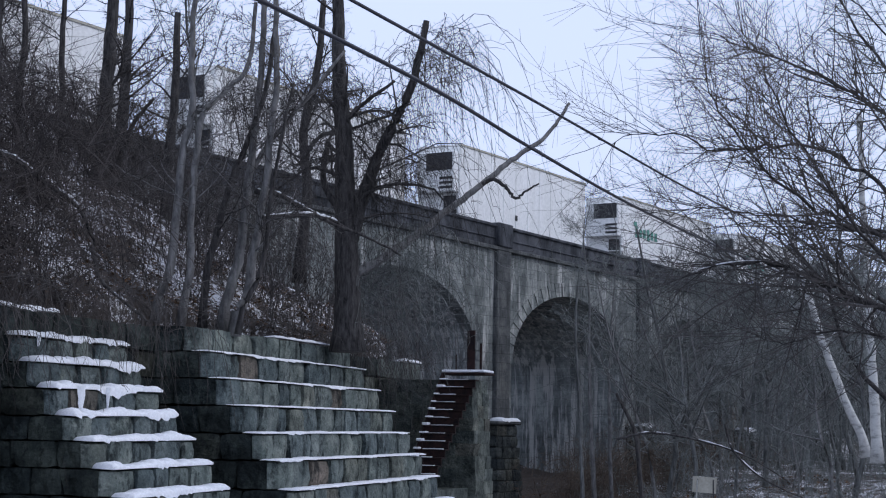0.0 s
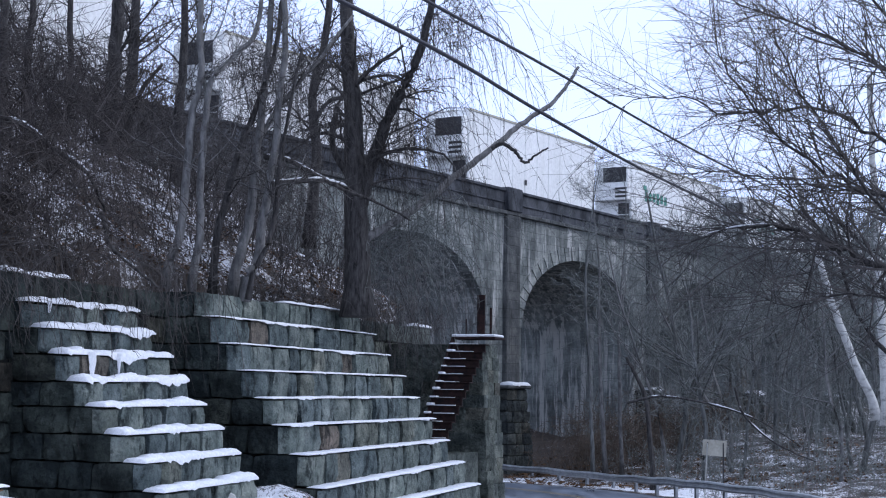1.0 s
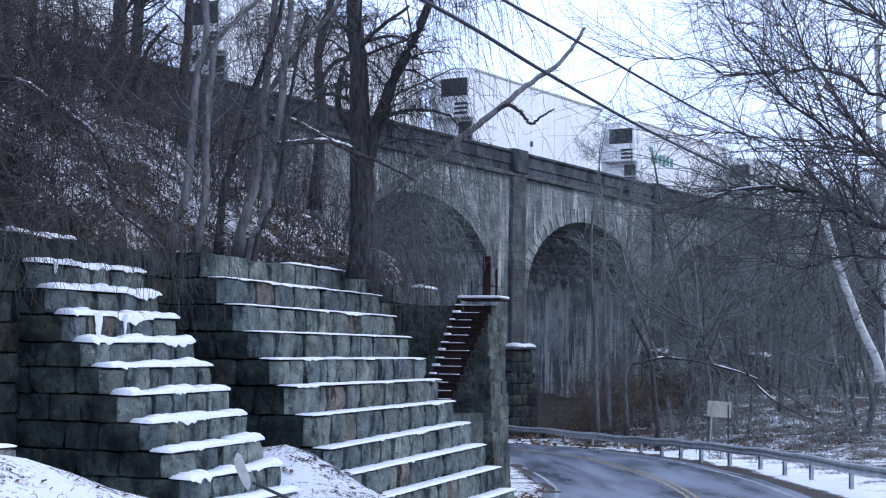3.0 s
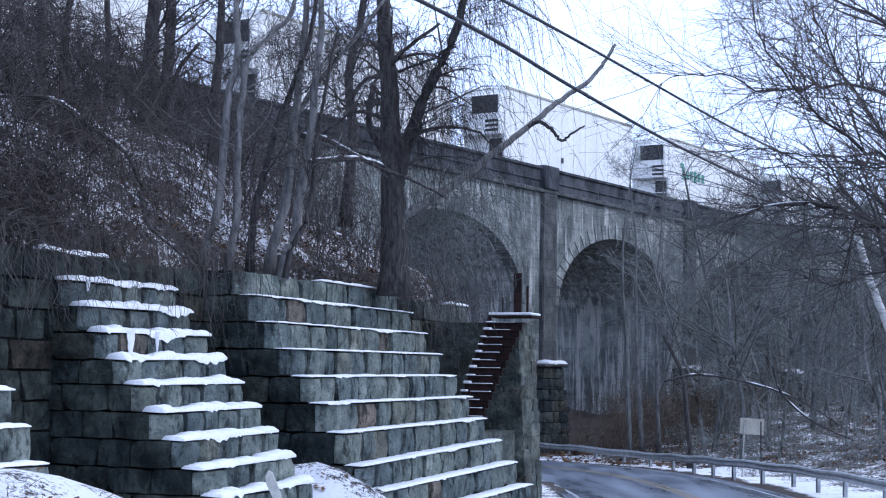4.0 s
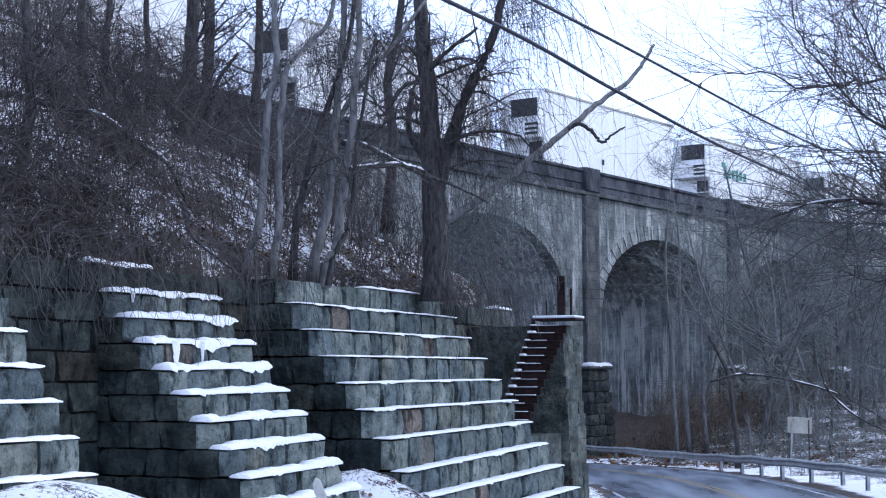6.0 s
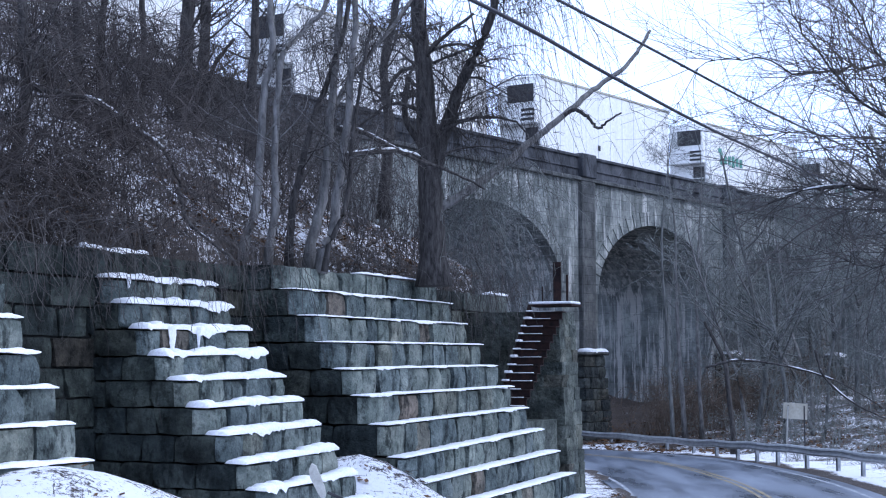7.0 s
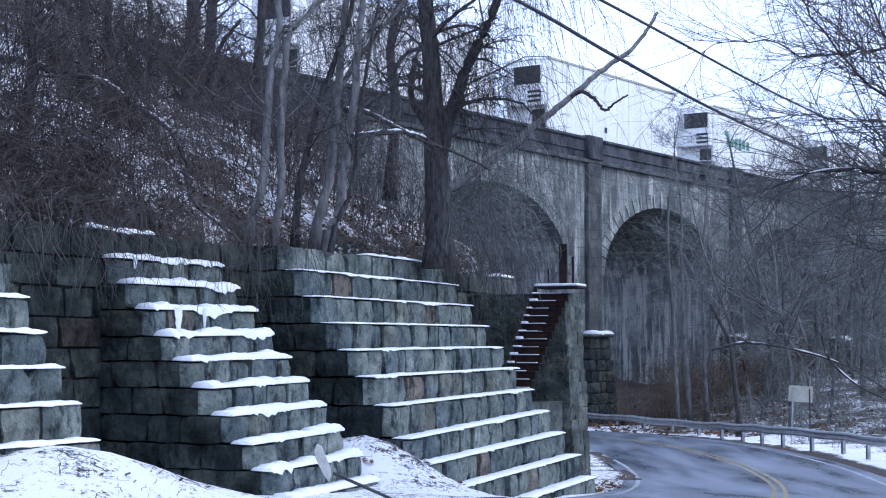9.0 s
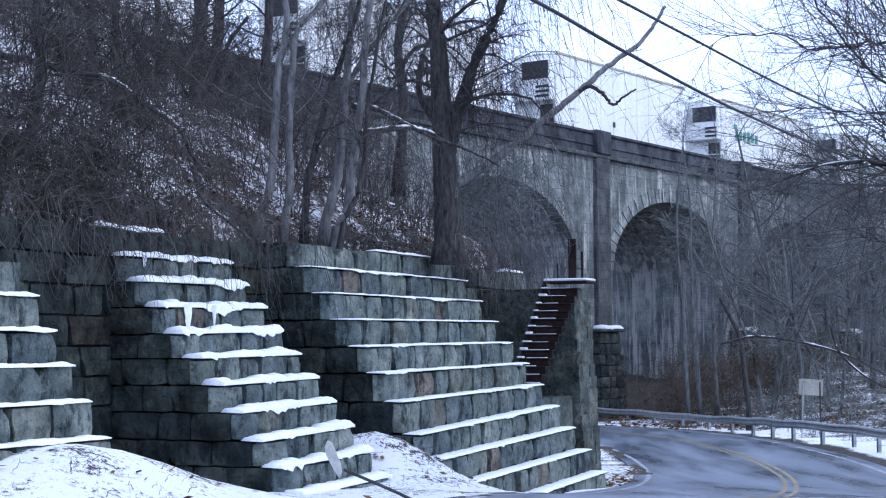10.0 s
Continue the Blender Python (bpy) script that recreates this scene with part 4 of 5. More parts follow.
def led_tree(name, label, ctrl, r, seed, mat, kids=(11, 8, 6), length=4.4, droop=0.0, low=0.3, taper=0.5, twig=None, depth=3, more=(), wob=0.2):
    """A tree whose trunk follows a few points, with free branches."""
    rng = random.Random(seed)
    out = []
    for j, (c, rr) in enumerate([(ctrl, r), *more]):
        pts = spline(c, 5)
        if j == 0:
            pts[0].z -= 0.4
        for i in range(1, len(pts)):
            pts[i] = pts[i] + Vector((rng.gauss(0, 0.012), rng.gauss(0, 0.03), rng.gauss(0, 0.01)))
        rad = [rr * (1 - (1 - taper) * i / (len(pts) - 1)) * (1.35 if i == 0 and j == 0 else 1) for i in range(len(pts))]
        out.append((0 if j == 0 else 1, pts, rad))
        limbs(rng, pts, [q * 0.45 for q in rad], length, 0 if j == 0 else 1, out, (0.5, 0.85), wob, 0.03, kids, 0.005, depth, droop, low)
    return make_tree(name, label, out[0][1][0], out, mat, "tree", "trees above the wall", twig)


led_tree("tree", "slender pale grey sapling curving up from the wall top", [(-4.13, 35.00, 6.31), (-3.87, 35.00, 6.98), (-3.77, 35.00, 8.07), (-3.68, 35.00, 9.52), (-3.50, 35.00, 10.50), (-3.56, 35.00, 11.85), (-3.45, 35.00, 13.57)], 0.105, 1, PALE_BARK)
led_tree("tree", "slender pale grey sapling with a bent crown", [(-3.60, 35.00, 6.22), (-3.41, 35.00, 7.04), (-3.45, 35.00, 8.19), (-3.38, 35.00, 9.40), (-3.26, 35.00, 10.38), (-2.83, 35.30, 10.95), (-2.39, 35.60, 11.61), (-2.30, 36.00, 13.09)], 0.09, 2, PALE_BARK)
led_tree("tree", "slender dark leaning sapling above the wall", [(-3.23, 36.00, 6.22), (-3.17, 36.00, 7.08), (-2.95, 36.00, 8.05), (-2.75, 36.00, 8.94), (-2.33, 36.00, 10.07), (-1.98, 36.00, 11.33), (-1.80, 36.00, 12.84)], 0.09, 3, BARK)
led_tree("tree", "grey sapling with a forked stem above the wall", [(-2.81, 36.00, 6.19), (-2.55, 36.00, 7.14), (-2.40, 36.00, 8.20), (-2.32, 36.00, 9.19), (-2.24, 36.00, 10.19), (-2.14, 36.00, 11.33), (-2.07, 36.00, 13.35)], 0.12, 4, PALE_BARK,
         more=[([(-2.32, 36.00, 9.19), (-1.93, 36.30, 10.00), (-1.06, 36.60, 11.20), (-0.31, 37.00, 12.32)], 0.07)])
led_tree("tree", "grey leaning sapling with a curved foot", [(-2.51, 35.50, 6.08), (-2.22, 35.50, 6.64), (-2.15, 35.50, 7.52), (-1.95, 35.50, 8.75), (-1.86, 35.50, 9.98), (-1.77, 35.50, 11.22), (-1.82, 35.50, 13.21)], 0.115, 5, PALE_BARK)
led_tree("tree", "thin dark sapling with a bowed stem", [(-2.40, 35.20, 6.10), (-2.00, 35.20, 6.94), (-1.84, 35.20, 7.79), (-1.82, 35.20, 8.40), (-1.64, 35.40, 9.72), (-1.40, 35.60, 11.24)], 0.06, 6, BARK)
led_tree("tree", "large dark tree with drooping twigs beside the viaduct", [(-0.08, 40.00, 6.02), (-0.14, 40.00, 7.60), (-0.22, 40.00, 9.12), (-0.30, 40.00, 10.79), (-0.44, 40.00, 12.18), (-0.54, 40.00, 14.71)], 0.34, 7, BARK, (12, 9, 7), 6.0, 0.5, 0.35, 0.4,
         more=[([(-0.11, 40.00, 8.02), (0.22, 40.00, 9.54), (0.74, 39.80, 10.82), (1.31, 39.60, 12.03), (1.65, 39.40, 13.71)], 0.2), ([(-0.19, 40.00, 8.71), (-0.78, 40.40, 9.88), (-0.59, 40.60, 11.04), (0.08, 40.80, 11.79), (0.94, 41.00, 12.54)], 0.1)])
led_tree("tree", "tall dark tree on the hillside", [(-7.04, 46.00, 8.12), (-7.09, 46.00, 9.63), (-7.13, 46.00, 11.07), (-7.05, 46.00, 12.51), (-6.97, 46.00, 14.11), (-6.90, 46.00, 16.70)], 0.3, 8, BARK, (13, 10, 7), 6.5,
         more=[([(-7.11, 46.00, 10.43), (-6.49, 45.50, 11.14), (-6.04, 45.00, 12.08), (-5.52, 44.50, 12.61)], 0.09), ([(-7.09, 46.00, 9.63), (-7.58, 45.50, 10.20), (-7.97, 45.00, 10.59), (-8.72, 44.50, 10.82)], 0.06)])
led_tree("tree", "second dark tree on the hillside", [(-6.97, 50.00, 8.60), (-7.02, 50.00, 10.85), (-7.11, 50.00, 12.76), (-7.05, 50.00, 14.68), (-7.01, 50.00, 17.49)], 0.24, 9, BARK, (13, 10, 7), 6)
led_tree("tree", "dark tree near the railway", [(-5.93, 52.00, 9.34), (-5.89, 52.00, 12.04), (-5.78, 52.00, 14.21), (-5.77, 52.00, 16.95)], 0.2, 10, BARK, (13, 10, 7), 6)
led_tree("tree", "dark tree with a leaning fork near the railway", [(-1.52, 47.00, 8.30), (-1.36, 47.00, 10.41), (-1.52, 47.00, 12.21), (-1.17, 47.00, 14.01), (-1.04, 47.00, 16.16)], 0.17, 12, BARK, (13, 10, 7), 6, 0.2)
led_tree("tree", "tall dark tree at the edge of the bank", [(-8.53, 38.00, 7.40), (-8.42, 38.00, 9.11), (-8.32, 38.00, 10.96), (-8.36, 38.00, 12.55), (-8.23, 38.00, 14.42)], 0.16, 13, BARK, (14, 10, 7), 6)
led_tree("tree", "tall thin dark tree on the bank", [(-8.14, 41.00, 7.42), (-8.24, 41.00, 9.54), (-8.41, 41.00, 11.54), (-8.32, 41.00, 13.26), (-8.45, 41.00, 15.28)], 0.13, 14, BARK, (14, 10, 7), 6)
led_tree("tree", "dark leaning tree on the bank", [(-8.12, 31.00, 6.17), (-7.93, 31.00, 7.66), (-7.74, 31.00, 9.28), (-7.90, 31.00, 10.90), (-7.79, 31.00, 12.43)], 0.14, 15, BARK, (14, 10, 7), 5.5)
led_tree("tree", "dark tree among brush on the bank", [(-7.70, 43.00, 7.46), (-7.78, 43.00, 9.54), (-7.66, 43.00, 11.63), (-7.77, 43.00, 13.73), (-7.67, 43.00, 15.54)], 0.12, 16, BARK, (14, 10, 7), 6)


def snow_on(ob, ctrl, r, u0, u1, seed):
    """Snow lying along the upper side of a branch."""
    rng = random.Random(seed)
    pts = spline(ctrl, 8)
    pts = pts[int(u0 * len(pts)):int(u1 * len(pts)) + 1]
    k = len(pts)
    V, F = tubes([([p + UP * r * 0.8 - ob.location for p in pts], [r * 0.5 * rng.uniform(0.25, 1.2) * (0.3 if i in (0, k - 1) else 1) for i in range(k)], 5)])
    raw("snow_patch", V, F, SNOW, ob, "white snow along the branch", True)


def long_branch(label, ctrl, r, seed, snow=(), mat=BARK, kids=(7, 5), length=1.6, droop=0.1, end=0.35):
    rng = random.Random(seed)
    pts = spline(ctrl, 6)
    pts = [p + Vector((rng.gauss(0, 0.01), rng.gauss(0, 0.02), rng.gauss(0, 0.012))) for p in pts]
    rad = [r * (1 - (1 - end) * i / (len(pts) - 1)) for i in range(len(pts))]
    out = [(0, pts, rad)]
    limbs(rng, pts, [q * 0.6 for q in rad], length, 1, out, (0.5, 0.9), 0.2, 0.03, (kids[0], kids[0], kids[1]), 0.005, 3, droop)
    ob = make_tree("branch", label, pts[0], out, mat, "branch", "long branches")
    for u0, u1 in snow:
        snow_on(ob, ctrl, r, u0, u1, seed + 50)
    return ob


long_branch("long pale bare limb leaning across the viaduct", [(-0.12, 40.00, 7.39), (0.92, 40.50, 8.10), (1.71, 41.00, 8.72), (2.50, 41.30, 9.42), (3.24, 41.60, 10.03), (4.00, 42.00, 10.74), (4.76, 42.30, 11.29), (5.24, 42.60, 11.85), (5.64, 43.00, 12.47)], 0.115, 31, mat=PALE_BARK, kids=(3, 3), length=1.3)
long_branch("crooked dark twig of the leaning limb", [(3.21, 41.60, 10.03), (3.52, 41.50, 10.15), (3.86, 41.40, 9.92), (4.08, 41.40, 9.67), (4.32, 41.30, 9.83), (4.65, 41.20, 10.03)], 0.06, 32, kids=(2, 2), length=0.6)
long_branch("dark branch with snow along its top", [(-2.13, 35.60, 8.83), (-1.66, 36.00, 8.82), (-1.05, 36.50, 8.56), (-0.43, 37.00, 8.32), (0.34, 37.50, 8.10), (1.12, 38.00, 7.77)], 0.065, 33, [(0.02, 0.55)], droop=0.25)
long_branch("thin dark branch with snow on it", [(-1.98, 35.50, 8.22), (-1.54, 36.00, 8.35), (-0.99, 36.50, 8.45), (-0.50, 37.00, 8.41), (0.08, 37.50, 8.18)], 0.07, 34, [(0.0, 0.8)], droop=0.25)
long_branch("long arching branch with patches of snow on the bank", [(-9.32, 32.00, 9.41), (-8.32, 32.00, 9.26), (-7.67, 32.30, 9.13), (-6.78, 32.60, 8.94), (-6.18, 33.00, 8.52), (-5.54, 33.30, 8.06), (-5.22, 33.60, 7.31)], 0.08, 35, [(0.15, 0.3), (0.45, 0.6), (0.72, 0.82)], kids=(9, 6), length=2.2, droop=0.2)
long_branch("fallen branch lying over the top of the wall", [(-8.10, 29.00, 6.45), (-7.65, 29.00, 6.05), (-7.37, 29.50, 5.86), (-6.72, 30.00, 5.88), (-6.00, 30.50, 5.90)], 0.075, 36, [(0.1, 0.45)], kids=(6, 5), length=1.5)
long_branch("dark branch arching to the trunk", [(-1.30, 40.00, 10.26), (-0.88, 40.00, 10.86), (-0.19, 40.00, 11.07), (0.77, 40.00, 11.42), (1.33, 40.00, 11.76)], 0.06, 37, droop=0.3)
long_branch("vine-hung branch drooping over the wall", [(-5.17, 33.00, 7.24), (-4.82, 32.00, 6.47), (-4.24, 31.00, 6.01), (-3.76, 31.00, 5.63)], 0.05, 38, [(0.5, 0.65)], kids=(8, 6), length=1.6, droop=0.5)


# ---- brush, vines and leaf litter on the bank ----
def brush(name, label, spots, seed, mat, tall, arch, stems=3, r=0.009, kids=3):
    rng = random.Random(seed)
    lines = []
    for x, y, z in spots:
        for _ in range(stems):
            h = rng.uniform(*tall)
            a = rng.uniform(0, 2 * math.pi)
            out = Vector((math.cos(a), math.sin(a), 0)) * rng.uniform(0.2, arch)
            p0 = Vector((x + rng.gauss(0, 0.2), y + rng.gauss(0, 0.2), z - 0.1))
            p1 = p0 + out * 0.35 + UP * h * 0.65
            p2 = p0 + out * 0.9 + UP * h
            p3 = p0 + out * 1.7 + UP * h * rng.uniform(0.55, 1.1)
            pts = spline([p0, p1, p2, p3], 3)
            jit = min(0.08, 0.1 * h)
            pts = [pts[0]] + [p + Vector((rng.gauss(0, jit), rng.gauss(0, jit), rng.gauss(0, jit))) for p in pts[1:]]
            q = r * rng.uniform(0.6, 1.5)
            lines.append((pts, [q * (1 - 0.07 * i) for i in range(len(pts))], 3))
            for _ in range(kids):
                b = rng.choice(pts[3:])
                d = Vector((rng.gauss(0, 1), rng.gauss(0, 1), rng.gauss(0.1, 0.9))) * h * 0.28
                lines.append(([b, b + d * 0.5 + UP * 0.04, b + d], [q * 0.7, q * 0.5, q * 0.35], 3))
    V, F = tubes(lines)
    return tagged(raw(name, V, F, mat), label, "brush", kind="stuff")


def spots_on_bank(rng, count, n0, n1, s0, s1):
    got = []
    for _ in range(count):
        n = rng.uniform(n0, n1)
        p = at_wall(n, rng.uniform(s0, s1))
        got.append((p.x, p.y, ground_height(p.x, p.y) if n < WALL_N - 0.9 else WALL_TOP))
    return got


rngb = random.Random(77)
brush("brush", "tangled brown brush covering the snowy bank", spots_on_bank(rngb, 170, -24, -17.4, 20, 36) + spots_on_bank(rngb, 130, -34, -22, 22, 44), 21, BRUSH, (0.8, 3.4), 2.0, 3, 0.010, 5)
brush("brush", "dark matted creepers along the top of the wall", spots_on_bank(rngb, 260, -18.6, -16.6, 17, 27.5), 26, BRUSH, (0.4, 1.9), 1.6, 3, 0.011, 6)
brush("brush", "tall dark brush high on the bank", spots_on_bank(rngb, 110, -33, -21, 21, 34), 27, BRUSH, (1.8, 4.6), 1.6, 3, 0.012, 6)
brush("brush", "bare brown brush above the broad buttress", spots_on_bank(rngb, 200, -24, -17.0, 36, 47) + spots_on_bank(rngb, 220, -40, -24, 40, 58), 22, TWIG, (0.5, 2.6), 1.2)
brush("brush", "low twigs hanging over the top of the wall", spots_on_bank(rngb, 150, -17.4, -16.55, 19, 47), 23, TWIG, (0.2, 0.9), 1.3, 3, 0.006)


def vines():
    """Drooping vines and twigs hanging from the wall top and the big tree."""
    rng = random.Random(5)
    lines = []
    for lo, hi, count, n0, n1, ln0, ln1, z0, z1 in ((26.6, 29.8, 75, -16.6, -15.2, 0.6, 2.4, 5.5, 6.6), (37.5, 45, 330, -17.5, -14.8, 0.8, 3.0, 5.4, 8.0), (19, 25, 160, -16.4, -15.6, 0.4, 1.6, 5.4, 6.2)):
        for _ in range(count):
            p = at_wall(rng.uniform(n0, n1), rng.uniform(lo, hi), rng.uniform(z0, z1))
            ln = rng.uniform(ln0, ln1)
            a = N * rng.uniform(-0.1, 0.6) + W * rng.gauss(0, 0.8)
            pts = [p, p + a * ln * 0.35 + UP * 0.1, p + a * ln * 0.6 - UP * ln * 0.35, p + a * ln * 0.7 - UP * ln * 0.75, p + a * ln * 0.8 - UP * ln]
            pts = [pts[0]] + [q + Vector((rng.gauss(0, 0.11), rng.gauss(0, 0.11), rng.gauss(0, 0.09))) for q in pts[1:]]
            pts = spline(pts, 2)
            q = rng.uniform(0.004, 0.01)
            lines.append((pts, [q * (1 - 0.07 * i) for i in range(len(pts))], 3))
    V, F = tubes(lines)
    return tagged(raw("vines", V, F, TWIG), "bare vines drooping over the stone wall", "vine", kind="stuff")


vines()


def leaf_litter():
    rng = random.Random(6)
    V, F = [], []
    spots = []
    for _ in range(5200):
        spots.append(at_wall(-16.3 - abs(rng.gauss(0, 2.2)), rng.uniform(19, 47)))
    for _ in range(2600):
        spots.append(Vector((rng.uniform(7, 26), rng.uniform(72, 90), 0)))
    for _ in range(500):
        spots.append(at_wall(rng.uniform(-13.3, -11.0), rng.uniform(39.5, 46)))
    for _ in range(80):
        n, s = rng.choice(((-12.4, 18.6), (-11.2, 17.6), (-13.0, 28.9), (-12.2, 28.8)))
        spots.append(at_wall(n + rng.gauss(0, 0.9), s + rng.gauss(0, 1.4)))
    for p in spots:
        off, _ = road_offset(p.x, p.y)
        if -3.9 < off < 3.6:
            continue
        z = ground_height(p.x, p.y) + 0.02
        big = rng.uniform(0.04, 0.09) * (1.0 if p.y < 60 else 1.8)
        a = rng.uniform(0, 6.3)
        u = Vector((math.cos(a), math.sin(a), rng.uniform(-0.5, 0.5))) * big
        v = Vector((-math.sin(a), math.cos(a), rng.uniform(-0.5, 0.7))) * big * 0.6
        c = Vector((p.x, p.y, z + big * 0.3))
        b = len(V)
        V += [c - u, c + v, c + u, c - v]
        F += [(b, b + 1, b + 2), (b, b + 2, b + 3)]
    return tagged(raw("leaf_litter", V, F, LEAF), "curled brown dead leaves on the bank", "leaves", kind="stuff")


leaf_litter()


# ---- the wood beyond the road ----
def free_tree(name, label, seed, height, r, mat, kids, group, lean=0.05, least=0.012, depth=3, wob=0.14, sides=(7, 4, 3, 3)):
    rng = random.Random(seed)
    out = []
    grow(rng, (0, 0, -0.3), (rng.gauss(0, lean), rng.gauss(0, lean), 1), height, r, 0, out, (0.5, 0.8), wob, 0.09, kids, least, depth)
    return make_tree(name, label, (0, 0, 0), out, mat, "tree", group, WOOD_TWIG, sides)


KINDS = [free_tree("tree", "bare grey woodland tree with fine twigs", 101 + i, h, r, m, k, "trees in the wood", least=0.011)
         for i, (h, r, m, k) in enumerate(((13, 0.13, WOOD_BARK, (16, 8, 5)), (11, 0.09, WOOD_BARK, (15, 8, 5)), (14.5, 0.16, WOOD_BARK, (16, 8, 5)), (9, 0.06, PALE_BARK, (14, 7, 5)), (7, 0.05, WOOD_BARK, (14, 7, 5)), (12, 0.10, PALE_BARK, (15, 8, 5))))]
rngw = random.Random(303)
used = set()
placed = 0
while placed < 104:
    x, y = rngw.uniform(9, 52), rngw.uniform(60, 132)
    off, _ = road_offset(x, y)
    bx, by = x - B0.x, y - B0.y
    bn = BN.x * bx + BN.y * by
    if off < 6.5 or -14 < bn < 2.2 or x / y < 0.085 or x / y > 0.42 or (bn > 0 and x / y < 0.15 and rngw.random() < 0.8):
        continue
    if y < 73:
        continue
    kind = rngw.randrange(len(KINDS))
    m = Matrix.LocRotScale((x, y, ground_height(x, y)), Euler((rngw.gauss(0, 0.04), rngw.gauss(0, 0.06), rngw.uniform(0, 6.3))), (1, 1, 1))
    if kind not in used:
        KINDS[kind].matrix_basis = m
        used.add(kind)
    else:
        copy_thing(KINDS[kind], m)
    placed += 1
# slender trees close in front of the viaduct
for i, (t, n, high) in enumerate(((15.5, 3.2, 1.25), (18.0, 4.4, 1.4), (21.0, 3.0, 1.35), (26.0, 4.0, 1.3))):
    p = at_bridge(t, n)
    copy_thing(KINDS[(5, 1, 3, 5)[i % 4]], Matrix.LocRotScale((p.x, p.y, ground_height(p.x, p.y)), Euler((0, rngw.gauss(0, 0.05), rngw.uniform(0, 6.3))), (0.62, 0.62, high)))
# trees behind the railway
for i in range(34):
    t = rngw.uniform(-48, 60)
    p = at_bridge(t, rngw.uniform(-34, -13))
    copy_thing(KINDS[(0, 2, 5, 1)[i % 4]], Matrix.LocRotScale((p.x, p.y, ground_height(p.x, p.y)), Euler((0, 0, rngw.uniform(0, 6.3))), None))
# trees on the slope up to the railway
for i in range(15):
    p = at_wall(rngw.uniform(-42, -21), rngw.uniform(30, 56))
    off, _ = road_offset(p.x, p.y)
    if off > -9:
        continue
    copy_thing(KINDS[(1, 4, 3, 5)[i % 4]], Matrix.LocRotScale((p.x, p.y, ground_height(p.x, p.y)), Euler((rngw.gauss(0, 0.06), rngw.gauss(0, 0.06), rngw.uniform(0, 6.3))), None))


def thicket(label, seed, count, box, tall, r):
    rng = random.Random(seed)
    spots = []
    while len(spots) < count:
        x, y = rng.uniform(box[0], box[1]), rng.uniform(box[2], box[3])
        off, _ = road_offset(x, y)
        bn = BN.x * (x - B0.x) + BN.y * (y - B0.y)
        if off < 6.2 or bn < 2.0:
            continue
        spots.append((x, y, ground_height(x, y)))
    return brush("brush", label, spots, seed, WOOD_TWIG, tall, 1.4, 3, r, 4)


thicket("bare brown thicket in the wood below the viaduct", 41, 290, (15, 46, 66, 118), (1.2, 4.5), 0.014)
thicket("low bare scrub behind the crash barrier", 42, 230, (12, 34, 60, 92), (0.4, 1.8), 0.012)


# two pale birches, one leaning
led_tree("tree", "pale leaning birch trunk in the wood", [(18.62, 59.00, 3.56), (17.94, 59.00, 4.96), (17.17, 59.00, 6.98), (16.68, 59.00, 8.51), (16.22, 59.00, 10.05), (15.61, 59.00, 12.32)], 0.17, 51, BIRCH, (8, 6, 5), 5)
led_tree("tree", "pale upright birch trunk in the wood", [(18.35, 57.00, 3.37), (18.26, 57.00, 5.52), (18.16, 57.00, 7.30), (18.06, 57.00, 9.28), (17.97, 57.00, 11.69), (17.85, 57.00, 15.34)], 0.2, 52, BIRCH, (9, 6, 5), 5)
long_branch("fallen snowy branch in the wood", [(9.74, 60.00, 3.64), (10.77, 60.00, 3.89), (12.00, 60.00, 3.80), (13.42, 60.00, 3.48), (14.65, 60.00, 3.03), (16.06, 60.00, 2.21)], 0.05, 61, [(0.15, 0.35), (0.5, 0.75)], kids=(9, 5), length=1.3, droop=0.05)
long_branch("snowy dead limb slanting down through the wood", [(13.68, 60.00, 4.25), (14.04, 60.00, 3.23), (15.25, 60.00, 2.21), (16.67, 60.00, 1.60)], 0.05, 62, [(0.05, 0.6)], kids=(7, 5), length=1.2)
long_branch("pale slanting branch in the wood", [(17.62, 60.00, 9.40), (16.13, 60.00, 8.47), (14.71, 60.00, 7.58), (13.78, 60.00, 6.88), (12.63, 60.00, 5.69)], 0.045, 63, mat=PALE_BARK, kids=(6, 4), length=1.3)


# slender pale trees against the arch, and a dark crooked one behind the barrier
led_tree("tree", "slender pale tree against the arch of the viaduct", [(11.92, 80.0, 0.6), (11.68, 80.0, 4.42), (11.58, 80.0, 7.7), (11.56, 80.0, 10.44), (11.2, 79.5, 13.2), (11.3, 79.5, 15.0)], 0.12, 53, PALE_BARK, (16, 9, 7), 5, twig=WOOD_TWIG, taper=0.08)
led_tree("tree", "slender grey tree against the arch of the viaduct", [(12.73, 80.0, 0.6), (12.58, 80.0, 4.42), (12.56, 80.0, 7.15), (12.7, 80.0, 9.89), (12.9, 80.0, 13.2), (12.6, 80.0, 15.5)], 0.10, 54, PALE_BARK, (16, 9, 7), 5, twig=WOOD_TWIG, taper=0.08)
led_tree("tree", "dark crooked tree behind the crash barrier", [(12.47, 70.0, 0.4), (12.3, 70.0, 2.64), (12.08, 70.0, 4.07), (11.62, 70.0, 5.0), (11.3, 70.0, 5.6)], 0.12, 55, BARK, (7, 6, 5), 1.8, twig=TWIG, low=0.5)
led_tree("tree", "bare twiggy tree reaching above the parapet", [(10.9, 77.0, 0.6), (10.7, 77.0, 5.0), (10.5, 77.0, 9.0), (10.7, 77.0, 12.0), (11.2, 77.0, 15.2)], 0.10, 56, WOOD_BARK, (18, 10, 8), 5, twig=WOOD_TWIG, low=0.45, taper=0.08)


